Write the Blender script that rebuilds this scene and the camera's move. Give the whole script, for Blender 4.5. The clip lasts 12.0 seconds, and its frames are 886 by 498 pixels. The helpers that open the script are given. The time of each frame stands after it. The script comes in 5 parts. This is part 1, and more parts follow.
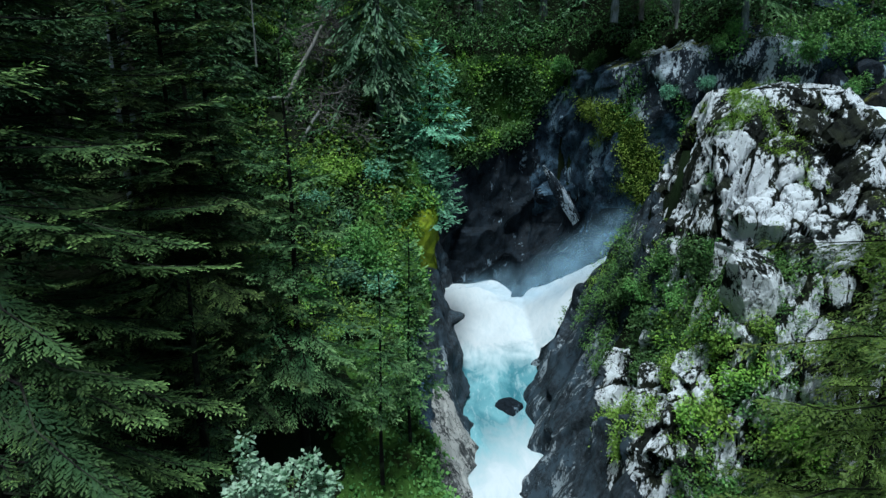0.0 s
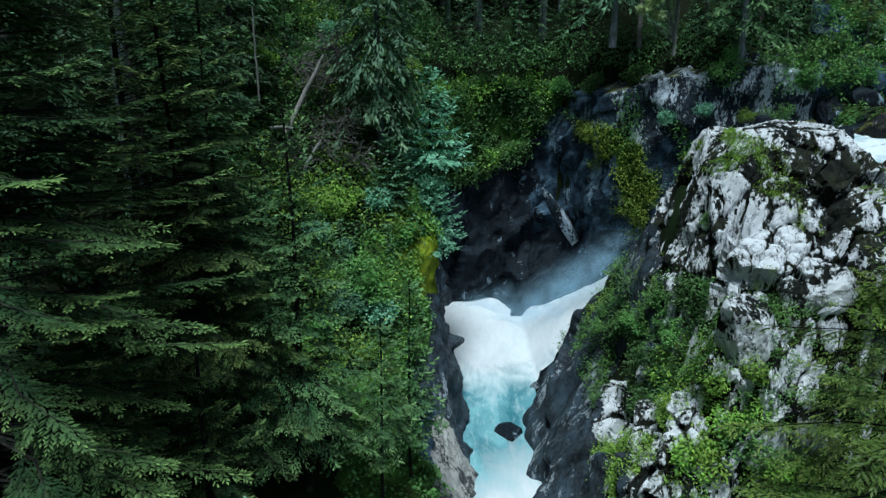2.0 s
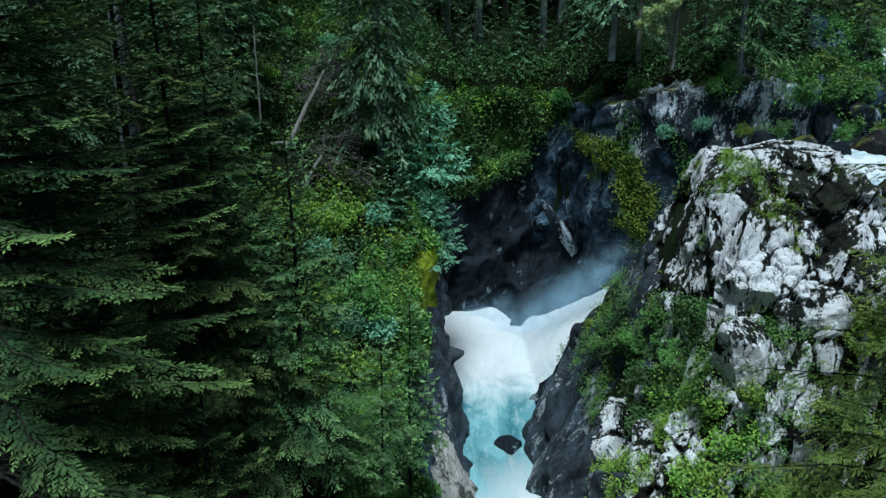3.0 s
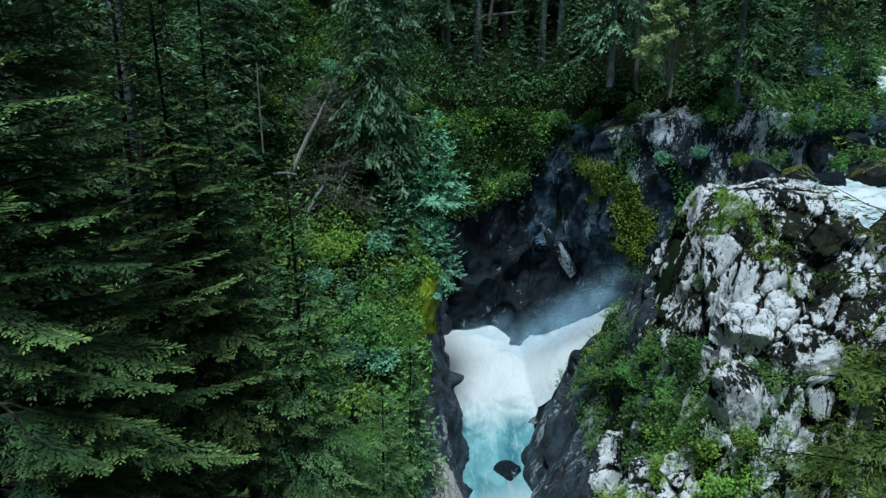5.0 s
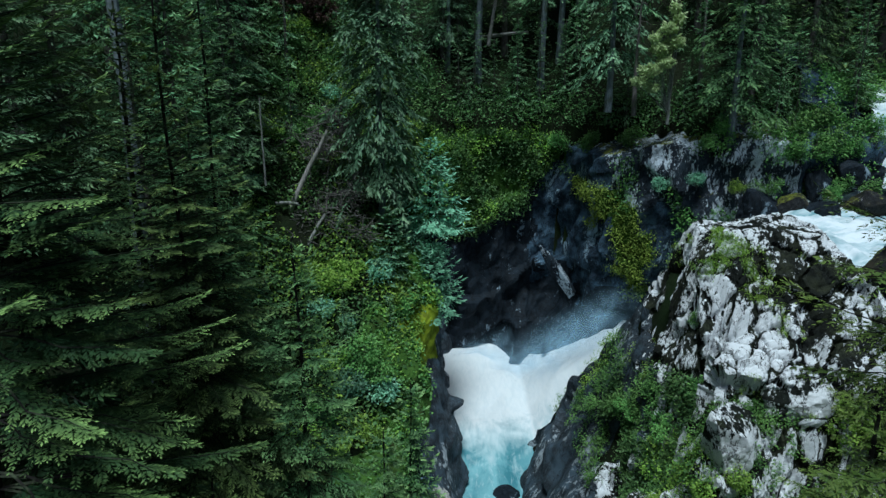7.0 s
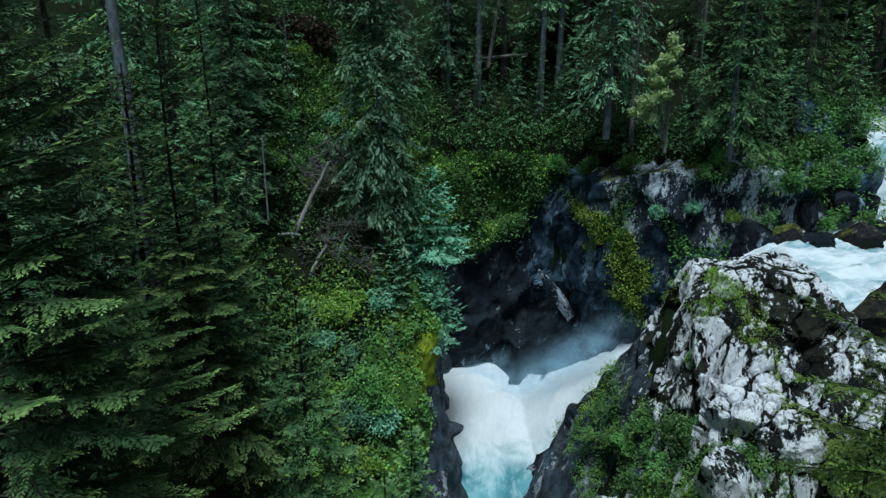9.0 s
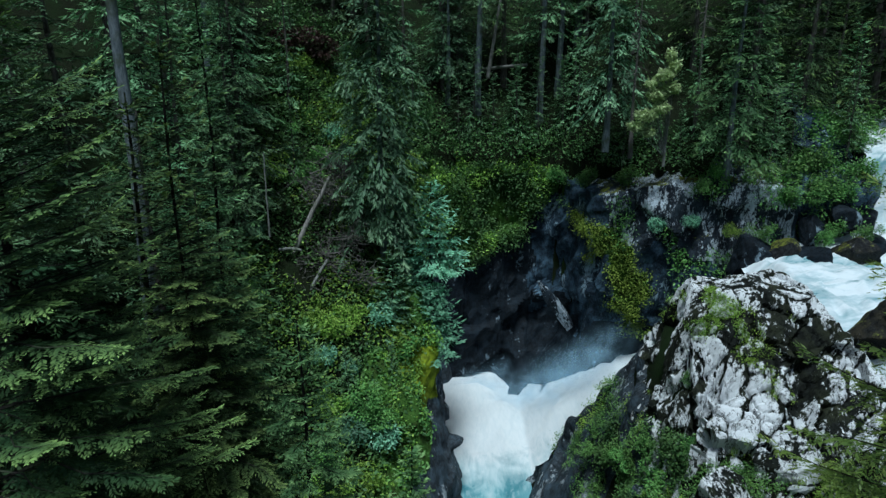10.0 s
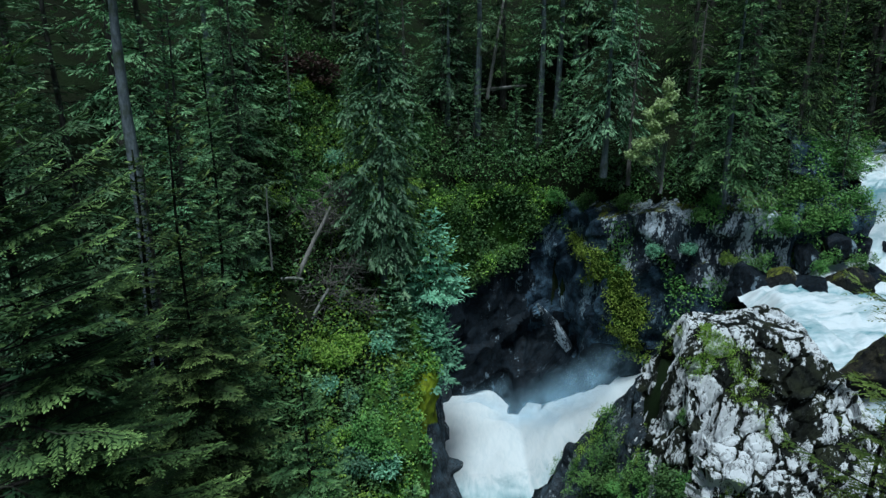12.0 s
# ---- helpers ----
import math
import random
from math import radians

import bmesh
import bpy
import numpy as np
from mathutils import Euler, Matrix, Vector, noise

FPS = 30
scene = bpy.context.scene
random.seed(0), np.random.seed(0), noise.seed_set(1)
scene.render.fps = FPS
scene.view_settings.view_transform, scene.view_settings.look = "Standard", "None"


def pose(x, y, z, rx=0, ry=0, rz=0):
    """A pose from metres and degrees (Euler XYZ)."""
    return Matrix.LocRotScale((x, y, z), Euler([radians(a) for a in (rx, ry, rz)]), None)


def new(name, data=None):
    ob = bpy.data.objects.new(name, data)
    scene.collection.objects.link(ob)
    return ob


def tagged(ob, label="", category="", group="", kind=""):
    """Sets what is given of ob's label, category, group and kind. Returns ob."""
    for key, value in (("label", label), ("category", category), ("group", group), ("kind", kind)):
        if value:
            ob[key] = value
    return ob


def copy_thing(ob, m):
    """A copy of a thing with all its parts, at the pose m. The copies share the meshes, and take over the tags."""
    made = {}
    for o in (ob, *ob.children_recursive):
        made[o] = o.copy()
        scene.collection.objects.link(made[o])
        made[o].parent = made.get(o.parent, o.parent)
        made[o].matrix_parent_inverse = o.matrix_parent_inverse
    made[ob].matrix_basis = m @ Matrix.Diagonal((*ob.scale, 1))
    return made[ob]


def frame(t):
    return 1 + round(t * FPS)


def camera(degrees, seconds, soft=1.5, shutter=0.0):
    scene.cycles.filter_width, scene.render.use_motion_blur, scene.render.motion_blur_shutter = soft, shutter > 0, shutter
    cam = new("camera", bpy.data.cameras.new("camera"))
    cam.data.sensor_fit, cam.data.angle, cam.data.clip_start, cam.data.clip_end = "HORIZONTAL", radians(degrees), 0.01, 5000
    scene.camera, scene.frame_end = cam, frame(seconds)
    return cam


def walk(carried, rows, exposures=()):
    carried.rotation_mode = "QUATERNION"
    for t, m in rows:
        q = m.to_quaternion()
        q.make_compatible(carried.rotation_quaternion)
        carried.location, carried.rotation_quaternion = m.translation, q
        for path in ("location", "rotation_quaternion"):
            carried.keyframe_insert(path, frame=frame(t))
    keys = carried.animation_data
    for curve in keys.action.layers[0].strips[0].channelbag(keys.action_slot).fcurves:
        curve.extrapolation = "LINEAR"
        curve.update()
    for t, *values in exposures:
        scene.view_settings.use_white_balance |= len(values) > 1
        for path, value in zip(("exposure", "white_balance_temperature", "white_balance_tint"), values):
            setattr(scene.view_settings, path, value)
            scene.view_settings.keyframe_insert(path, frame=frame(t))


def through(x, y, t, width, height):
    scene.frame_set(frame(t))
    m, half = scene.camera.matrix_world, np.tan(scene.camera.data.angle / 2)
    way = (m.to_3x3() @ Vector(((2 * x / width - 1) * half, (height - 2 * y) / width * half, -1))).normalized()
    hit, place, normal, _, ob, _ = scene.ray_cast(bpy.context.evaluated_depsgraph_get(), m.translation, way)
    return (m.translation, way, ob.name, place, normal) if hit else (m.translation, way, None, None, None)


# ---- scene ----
cam = camera(74.0, 12.0, soft=1.43)
EYE, TILT = 22.0, -14.69
PATH = [
    (0.0, 0.000), (0.5, 0.412), (1.0, 0.918), (1.5, 1.367), (2.0, 1.843), (2.5, 2.306), (3.0, 2.833),
    (5.0, 4.800), (5.5, 5.240), (6.0, 5.758), (6.5, 6.240), (7.0, 6.752),
    (9.0, 8.884), (9.5, 9.358), (10.0, 9.915), (10.5, 10.395), (11.0, 10.962), (11.5, 11.475), (12.0, 12.000),
]
STOPS = -0.12
walk(cam, [(t, pose(0, 0, EYE + z, 90 + TILT, 0, 0)) for t, z in PATH], [(0.0, STOPS, 5370, -3), (5.5, STOPS - 0.14, 5370, -3), (12.0, STOPS - 0.26, 5370, -3)])

# ---- light: an overcast mountain sky ----
world = bpy.data.worlds.new("overcast_sky")
scene.world = world
world.use_nodes = True
wn = world.node_tree.nodes
sky = wn.new("ShaderNodeTexSky")
sky.sky_type, sky.sun_disc = "NISHITA", False
sky.sun_elevation, sky.sun_rotation = radians(72), radians(186)
sky.air_density, sky.dust_density, sky.ozone_density = 1.0, 3.0, 1.0
wn["Background"].inputs["Strength"].default_value = 0.055
world.node_tree.links.new(sky.outputs[0], wn["Background"].inputs["Color"])
sun = new("sun", bpy.data.lights.new("sun", "SUN"))
sun.data.energy, sun.data.angle, sun.data.color = 3.9, radians(14), (1.0, 0.97, 0.93)
sun.matrix_world = pose(0, 0, 80) @ Euler((radians(18), 0, radians(-6))).to_matrix().to_4x4()


# ---- materials ----
class Mat:
    """A node material with short ways to add nodes."""

    def __init__(self, name):
        self.m = bpy.data.materials.new(name)
        self.m.use_nodes = True
        self.t = self.m.node_tree
        self.bsdf = self.t.nodes["Principled BSDF"]
        self.coord = self.t.nodes.new("ShaderNodeTexCoord").outputs["Object"]

    def put(self, node, socket, value):
        s = node.inputs[socket]
        if isinstance(value, bpy.types.NodeSocket):
            self.t.links.new(value, s)
        else:
            s.default_value = value

    def node(self, kind, **sockets):
        n = self.t.nodes.new(kind)
        for k, v in sockets.items():
            self.put(n, k.replace("_", " "), v)
        return n

    def noise(self, scale, detail=5.0, rough=0.6, vec=None, distort=0.0):
        n = self.node("ShaderNodeTexNoise", Scale=scale, Detail=detail, Roughness=rough, Distortion=distort)
        self.put(n, "Vector", vec or self.coord)
        return n.outputs["Fac"]

    def ramp(self, fac, a, b, ca=(0, 0, 0, 1), cb=(1, 1, 1, 1)):
        n = self.t.nodes.new("ShaderNodeValToRGB")
        self.put(n, "Fac", fac)
        n.color_ramp.elements[0].position, n.color_ramp.elements[1].position = a, b
        n.color_ramp.elements[0].color, n.color_ramp.elements[1].color = ca, cb
        return n.outputs["Color"]

    def mix(self, fac, a, b, blend="MIX"):
        n = self.t.nodes.new("ShaderNodeMix")
        n.data_type, n.blend_type = "RGBA", blend
        for i, v in ((0, fac), (6, a), (7, b)):
            if isinstance(v, bpy.types.NodeSocket):
                self.t.links.new(v, n.inputs[i])
            else:
                n.inputs[i].default_value = v if i == 0 else (*v, 1)[:4]
        return n.outputs[2]

    def math(self, op, a, b=0.0, clamp=False):
        n = self.t.nodes.new("ShaderNodeMath")
        n.operation, n.use_clamp = op, clamp
        self.put(n, 0, a)
        self.put(n, 1, b)
        return n.outputs[0]

    def mapped(self, rot, scale):
        n = self.t.nodes.new("ShaderNodeMapping")
        self.put(n, "Vector", self.coord)
        n.inputs["Rotation"].default_value = [radians(a) for a in rot]
        n.inputs["Scale"].default_value = scale
        return n.outputs[0]

    def up(self):
        g = self.t.nodes.new("ShaderNodeNewGeometry")
        s = self.t.nodes.new("ShaderNodeSeparateXYZ")
        self.put(s, 0, g.outputs["Normal"])
        return s.outputs[2]

    def axis(self, i):
        s = self.t.nodes.new("ShaderNodeSeparateXYZ")
        self.put(s, 0, self.coord)
        return s.outputs[i]

    def island(self):
        return self.t.nodes.new("ShaderNodeNewGeometry").outputs["Random Per Island"]

    def each(self):
        return self.t.nodes.new("ShaderNodeObjectInfo").outputs["Random"]

    def attr(self, name):
        n = self.t.nodes.new("ShaderNodeAttribute")
        n.attribute_name = name
        return n.outputs["Fac"]

    def bump(self, height, strength, distance):
        n = self.node("ShaderNodeBump", Strength=strength, Distance=distance, Height=height)
        self.put(self.bsdf, "Normal", n.outputs[0])

    def done(self, colour, rough=0.8, spec=0.3):
        self.put(self.bsdf, "Base Color", colour if isinstance(colour, bpy.types.NodeSocket) else (*colour, 1))
        self.put(self.bsdf, "Roughness", rough)
        self.put(self.bsdf, "Specular IOR Level", spec)
        return self.m


def foliage(name, dark, light, tip, rough=0.55, through=0.25, patch=0.2, crisp=1.3, spec=0.2, vary=1.0):
    """Leaves or needles: hue varies by plant, by sprig and by stretch of crown; fresh growth is paler, and tip also
    carries painted light.
    """
    m = Mat(name)
    clumps = m.ramp(m.noise(1.1, 3, 0.6), 0.40, 0.60)
    c = m.mix(m.math("ADD", m.math("MULTIPLY", m.island(), 0.35), m.math("MULTIPLY", clumps, 0.65)), dark, light)
    c = m.mix(m.math("MULTIPLY", m.ramp(m.noise(0.55, 3), 0.45, 0.68), patch), c, tip)
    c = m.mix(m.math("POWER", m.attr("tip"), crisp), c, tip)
    hsv = m.node("ShaderNodeHueSaturation", Color=c)
    m.put(hsv, "Hue", m.math("ADD", m.math("MULTIPLY", m.each(), 0.018), 0.488))
    m.put(hsv, "Value", m.math("ADD", m.math("MULTIPLY", m.each(), 1.1 * vary), 1.05 - 0.55 * vary))
    m.put(hsv, "Saturation", 0.98)
    c = hsv.outputs[0]
    out = m.done(c, rough, spec)
    tr = m.node("ShaderNodeBsdfTranslucent", Color=c)
    mixer = m.node("ShaderNodeMixShader", Fac=through)
    m.put(mixer, 1, m.bsdf.outputs[0])
    m.put(mixer, 2, tr.outputs[0])
    m.put(m.t.nodes["Material Output"], "Surface", mixer.outputs[0])
    return out


def bark(name, a, b):
    m = Mat(name)
    v = m.mapped((0, 0, 0), (1, 1, 0.25))
    n = m.noise(9, 6, 0.7, v)
    c = m.mix(m.ramp(n, 0.35, 0.68), a, b)
    c = m.mix(m.ramp(m.noise(1.3, 4), 0.5, 0.7), c, (0.07, 0.09, 0.05))
    m.bump(n, 0.8, 0.03)
    return m.done(c, 0.9, 0.15)


def rock(name, dark, pale, cover, moss_low, moss_high, rot=(0, 0, 0), streak=(1.0, 1.0, 0.35), wet=0.5, scale=0.55, stain=(0.10, 0.13, 0.17), steep=0.0, slabs=0.0):
    """Fractured rock: pale and dark streaks along the bedding, stains, moss on ledges. cover: share that is pale."""
    m = Mat(name)
    v = m.mapped(rot, streak)
    big = m.noise(scale, 8, 0.68, v, 0.15)
    fine = m.noise(scale * 5, 8, 0.75, v, 0.1)
    grain = m.noise(14, 6, 0.7)
    streaks = m.math("ADD", m.math("MULTIPLY", big, 0.65), m.math("MULTIPLY", fine, 0.35))
    edge = 0.5 + (0.5 - cover) * 0.28
    c = m.mix(m.ramp(m.noise(5.0, 7, 0.75), 0.38, 0.66), tuple(0.4 * x for x in dark), tuple(1.9 * x for x in dark))
    c = m.mix(m.ramp(m.noise(0.9, 5, 0.6), 0.45, 0.65), c, stain)
    lightc = m.mix(m.ramp(grain, 0.3, 0.72), tuple(0.8 * x for x in pale), pale)
    lightc = m.mix(m.ramp(m.noise(1.7, 5), 0.62, 0.8), lightc, tuple(0.5 * x for x in (pale[0] * 0.95, pale[1], pale[2] * 1.08)))
    zones = m.math("ADD", m.math("MULTIPLY", m.math("SUBTRACT", m.noise(0.3, 3, 0.5), 0.5), 0.3), m.math("MULTIPLY", m.math("SUBTRACT", m.noise(scale * 11, 5, 0.65, v), 0.5), 0.32))
    zones = m.math("ADD", zones, m.math("MULTIPLY", m.math("SUBTRACT", 0.5, m.up()), steep))
    if slabs:
        zones = m.math("ADD", zones, m.math("MULTIPLY", m.math("SUBTRACT", m.attr("tone"), 0.5), slabs))
    c = m.mix(m.ramp(m.math("ADD", streaks, zones), edge - 0.014, edge + 0.016), c, lightc)
    lines = m.math("ABSOLUTE", m.math("SUBTRACT", m.noise(scale * 1.7, 6, 0.65, v, 0.1), 0.5))
    c = m.mix(m.ramp(lines, 0.004, 0.016, (0.85, 0.85, 0.85, 1), (0, 0, 0, 1)), c, tuple(0.4 * x for x in dark))
    mossc = m.mix(m.ramp(m.noise(5, 6, 0.7), 0.35, 0.65), (0.018, 0.028, 0.006), (0.19, 0.21, 0.035))
    ledge = m.math("ADD", m.up(), m.math("MULTIPLY", m.math("SUBTRACT", m.noise(0.8, 8, 0.72), 0.5), 2.0))
    ledge = m.math("ADD", ledge, m.math("MULTIPLY", m.math("SUBTRACT", m.noise(5.0, 6, 0.7), 0.5), 1.6))
    c = m.mix(m.ramp(ledge, moss_low, moss_high), c, mossc)
    h = m.math("ADD", m.math("MULTIPLY", fine, 1.0), m.math("MULTIPLY", grain, 0.25))
    m.bump(h, 0.8, 0.10)
    m.put(m.bsdf, "Roughness", 0.6)
    return m.done(c, m.math("ADD", m.math("MULTIPLY", grain, 0.4), 0.75 - wet * 0.5), 0.05 + 0.22 * wet)


# Conifers: shade inside the crown is put into the dark needle colours.
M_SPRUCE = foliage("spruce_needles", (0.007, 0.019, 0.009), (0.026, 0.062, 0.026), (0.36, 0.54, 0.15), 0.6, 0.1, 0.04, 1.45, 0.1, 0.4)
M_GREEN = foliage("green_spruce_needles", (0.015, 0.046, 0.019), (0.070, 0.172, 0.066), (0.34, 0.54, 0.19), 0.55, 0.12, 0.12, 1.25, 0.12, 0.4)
M_FIR = foliage("fir_needles", (0.028, 0.072, 0.040), (0.155, 0.315, 0.170), (0.36, 0.56, 0.29), 0.55, 0.12)
M_FAR = foliage("forest_needles", (0.014, 0.042, 0.020), (0.155, 0.32, 0.150), (0.36, 0.56, 0.25), 0.55, 0.12)
M_LARCH = foliage("larch_needles", (0.022, 0.052, 0.010), (0.105, 0.170, 0.030), (0.34, 0.42, 0.09), 0.5, 0.2, vary=0.4)
M_BROWN = foliage("dead_needles", (0.018, 0.010, 0.008), (0.060, 0.034, 0.028), (0.06, 0.04, 0.03))
M_TEAL = foliage("blue_green_leaves", (0.06, 0.17, 0.100), (0.20, 0.41, 0.25), (0.38, 0.63, 0.42), 0.5, 0.2)
M_PALE = foliage("pale_green_leaves", (0.16, 0.32, 0.17), (0.46, 0.66, 0.46), (0.70, 0.85, 0.66), 0.5, 0.25, vary=0.2)
M_LIME = foliage("yellow_green_leaves", (0.09, 0.20, 0.025), (0.31, 0.52, 0.075), (0.50, 0.66, 0.13), 0.5, 0.25, vary=0.45)
M_FERN = foliage("shade_leaves", (0.014, 0.046, 0.012), (0.100, 0.215, 0.075), (0.30, 0.46, 0.12), 0.5, 0.2)
M_LEAF = foliage("green_leaves", (0.030, 0.10, 0.022), (0.16, 0.35, 0.09), (0.34, 0.56, 0.14), 0.5, 0.2, vary=0.6)
M_BIRCHLEAF = foliage("birch_leaves", (0.32, 0.42, 0.18), (0.54, 0.66, 0.32), (0.74, 0.83, 0.50), 0.5, 0.35, vary=0.15)
M_MOSSLEAF = foliage("moss_leaves", (0.09, 0.16, 0.022), (0.24, 0.37, 0.05), (0.42, 0.56, 0.10), 0.8, 0.15, vary=0.2)
M_GREYBARK = bark("grey_spruce_bark", (0.09, 0.11, 0.125), (0.27, 0.31, 0.34))
# Crown shade is put into this near-black bark of limbs and near trunks.
M_SHADED_BARK = bark("shaded_bark", (0.007, 0.006, 0.006), (0.022, 0.020, 0.018))
M_BARK = bark("spruce_bark", (0.035, 0.03, 0.026), (0.17, 0.16, 0.15))
M_BIRCH = bark("pale_bark", (0.12, 0.12, 0.11), (0.38, 0.39, 0.37))
M_DEAD = bark("weathered_wood", (0.13, 0.12, 0.11), (0.36, 0.35, 0.33))
M_TWIG = bark("grey_twigs", (0.06, 0.055, 0.05), (0.19, 0.18, 0.17))
M_WHITE_ROCK = rock("white_banded_rock", (0.012, 0.014, 0.012), (0.79, 0.81, 0.83), 0.62, 1.15, 1.5, (0, 24, 10), (1.1, 0.9, 0.5), 0.2, 0.8, (0.030, 0.034, 0.020), 0.04, 0.15)
M_PALE_STONE = rock("white_loose_rock", (0.010, 0.012, 0.010), (0.78, 0.80, 0.81), 0.56, 1.1, 1.45, (0, 24, 10), (1.1, 0.9, 0.55), 0.2, 0.6, (0.020, 0.024, 0.012), 0.05)
M_MOSSY_ROCK = rock("mossy_dark_rock", (0.020, 0.021, 0.022), (0.20, 0.20, 0.22), 0.2, 0.65, 1.15, (0, 20, 0), (1, 1, 0.5), 0.3, 0.7, (0.05, 0.045, 0.03))
M_GREY_ROCK = rock("pale_mottled_rock", (0.018, 0.024, 0.033), (0.60, 0.67, 0.74), 0.38, 0.95, 1.2, (0, 30, 0), (1.2, 1.2, 0.5), 0.4, 0.7, (0.05, 0.07, 0.09))
M_DARK_ROCK = rock("dark_wet_rock", (0.007, 0.011, 0.016), (0.26, 0.33, 0.39), 0.10, 1.05, 1.35, (0, 22, 0), (1.0, 1.0, 0.5), 0.5, 0.5, (0.016, 0.024, 0.034))
M_SLATE = rock("blue_grey_slab_rock", (0.020, 0.034, 0.052), (0.30, 0.40, 0.48), 0.18, 1.15, 1.45, (0, 24, 0), (1.0, 1.0, 0.4), 0.5, 0.6, (0.085, 0.14, 0.20))
M_BLOCK = rock("pale_brown_block_rock", (0.06, 0.062, 0.062), (0.46, 0.45, 0.42), 0.66, 1.2, 1.5, (0, 35, 0), (1.0, 1.0, 0.5), 0.4, 0.6, (0.10, 0.10, 0.10))
M_GORGE_ROCK = rock("grey_gorge_rock", (0.030, 0.038, 0.046), (0.34, 0.38, 0.41), 0.22, 1.0, 1.35, (0, 28, 0), (1.0, 1.0, 0.35), 0.5, 0.5, (0.06, 0.085, 0.11))


def soil():
    m = Mat("forest_floor")
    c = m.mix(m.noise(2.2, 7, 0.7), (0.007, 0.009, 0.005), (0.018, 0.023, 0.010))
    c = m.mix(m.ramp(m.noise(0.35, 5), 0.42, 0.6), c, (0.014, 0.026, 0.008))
    m.bump(m.noise(6, 6, 0.7), 1.0, 0.15)
    return m.done(c, 0.95, 0.1)


def moss(name, dark, light, brown):
    m = Mat(name)
    n = m.noise(5, 6, 0.7)
    c = m.mix(n, dark, light)
    c = m.mix(m.ramp(m.noise(1.2, 4), 0.5, 0.68), c, brown)
    m.bump(n, 1.0, 0.08)
    return m.done(c, 0.95, 0.1)


def lower_water():
    """Milky glacier water, white where it is churned: in the plunge and over the rapid below the boulder."""
    m = Mat("foaming_water")
    y, x = m.axis(1), m.axis(0)
    n = m.noise(0.33, 5, 0.6, m.mapped((0, 0, 0), (1.3, 0.7, 1)), 0.8)
    n2 = m.noise(1.4, 6, 0.65, m.mapped((0, 0, 12), (1.6, 0.5, 1)), 1.2)
    wob = m.math("ADD", m.math("MULTIPLY", m.math("SUBTRACT", n, 0.5), 9.0), m.math("MULTIPLY", m.math("SUBTRACT", n2, 0.5), 3.0))
    upper = m.ramp(m.math("MULTIPLY", m.math("ADD", y, wob), 0.01), 0.385, 0.435)
    lower = m.ramp(m.math("MULTIPLY", m.math("ADD", y, m.math("SUBTRACT", wob, m.math("MULTIPLY", x, 0.75))), 0.01), 0.255, 0.305, (1, 1, 1, 1), (0, 0, 0, 1))
    foam = m.math("MAXIMUM", upper, lower)
    foam = m.math("MAXIMUM", foam, m.math("MULTIPLY", m.ramp(n2, 0.5, 0.75), 0.35))
    pool = m.mix(m.ramp(n, 0.35, 0.6), (0.07, 0.21, 0.25), (0.23, 0.45, 0.49))
    white = m.mix(m.ramp(n2, 0.35, 0.6), (0.62, 0.66, 0.68), (0.69, 0.715, 0.725))
    m.bump(n2, 0.12, 0.2)
    return m.done(m.mix(foam, pool, white), m.math("ADD", m.math("MULTIPLY", foam, 0.6), 0.2), 0.4)


def river_water():
    m = Mat("rapid_water")
    n = m.noise(0.4, 5, 0.55, m.mapped((0, 0, 35), (0.5, 1.5, 1)), 0.4)
    n2 = m.noise(1.5, 5, 0.6, m.mapped((0, 0, 35), (0.4, 1.8, 1)), 0.4)
    foam = m.ramp(m.math("ADD", m.math("MULTIPLY", n, 0.7), m.math("MULTIPLY", n2, 0.3)), 0.38, 0.55)
    c = m.mix(foam, (0.20, 0.36, 0.40), (0.70, 0.75, 0.78))
    m.bump(n2, 0.25, 0.2)
    return m.done(c, m.math("ADD", m.math("MULTIPLY", foam, 0.6), 0.2), 0.4)


def spray():
    """Drifting spray, thin and soft-edged."""
    m = Mat("spray")
    soft = m.attr("soft")
    n = m.noise(0.32, 5, 0.6, None, 0.6)
    a = m.math("MULTIPLY", m.math("MULTIPLY", soft, m.ramp(n, 0.32, 0.75)), 0.42, True)
    tr = m.node("ShaderNodeBsdfTransparent")
    # Blue skylight on the white spray is put into these two colours.
    df = m.node("ShaderNodeBsdfDiffuse", Color=(0.34, 0.52, 0.66, 1))
    tl = m.node("ShaderNodeBsdfTranslucent", Color=(0.22, 0.34, 0.44, 1))
    both = m.node("ShaderNodeAddShader")
    m.put(both, 0, df.outputs[0])
    m.put(both, 1, tl.outputs[0])
    mixer = m.node("ShaderNodeMixShader", Fac=a)
    m.put(mixer, 1, tr.outputs[0])
    m.put(mixer, 2, both.outputs[0])
    m.put(m.t.nodes["Material Output"], "Surface", mixer.outputs[0])
    return m.m


M_MOSS = moss("bright_moss", (0.12, 0.16, 0.008), (0.34, 0.42, 0.03), (0.11, 0.13, 0.015))
M_TURF = moss("green_turf", (0.022, 0.05, 0.012), (0.09, 0.18, 0.03), (0.03, 0.04, 0.012))
M_SOIL, M_FOAM, M_RIVER, M_SPRAY = soil(), lower_water(), river_water(), spray()

# ---- building helpers ----


def lattice(ix, iy, iz, k):
    h = (ix * 374761393 + iy * 668265263 + iz * 1274126177 + k * 974711) & 0x7FFFFFFF
    h = ((h ^ (h >> 13)) * 1274126177) & 0x7FFFFFFF
    return ((h ^ (h >> 16)) & 0xFFFF) / 65535.0


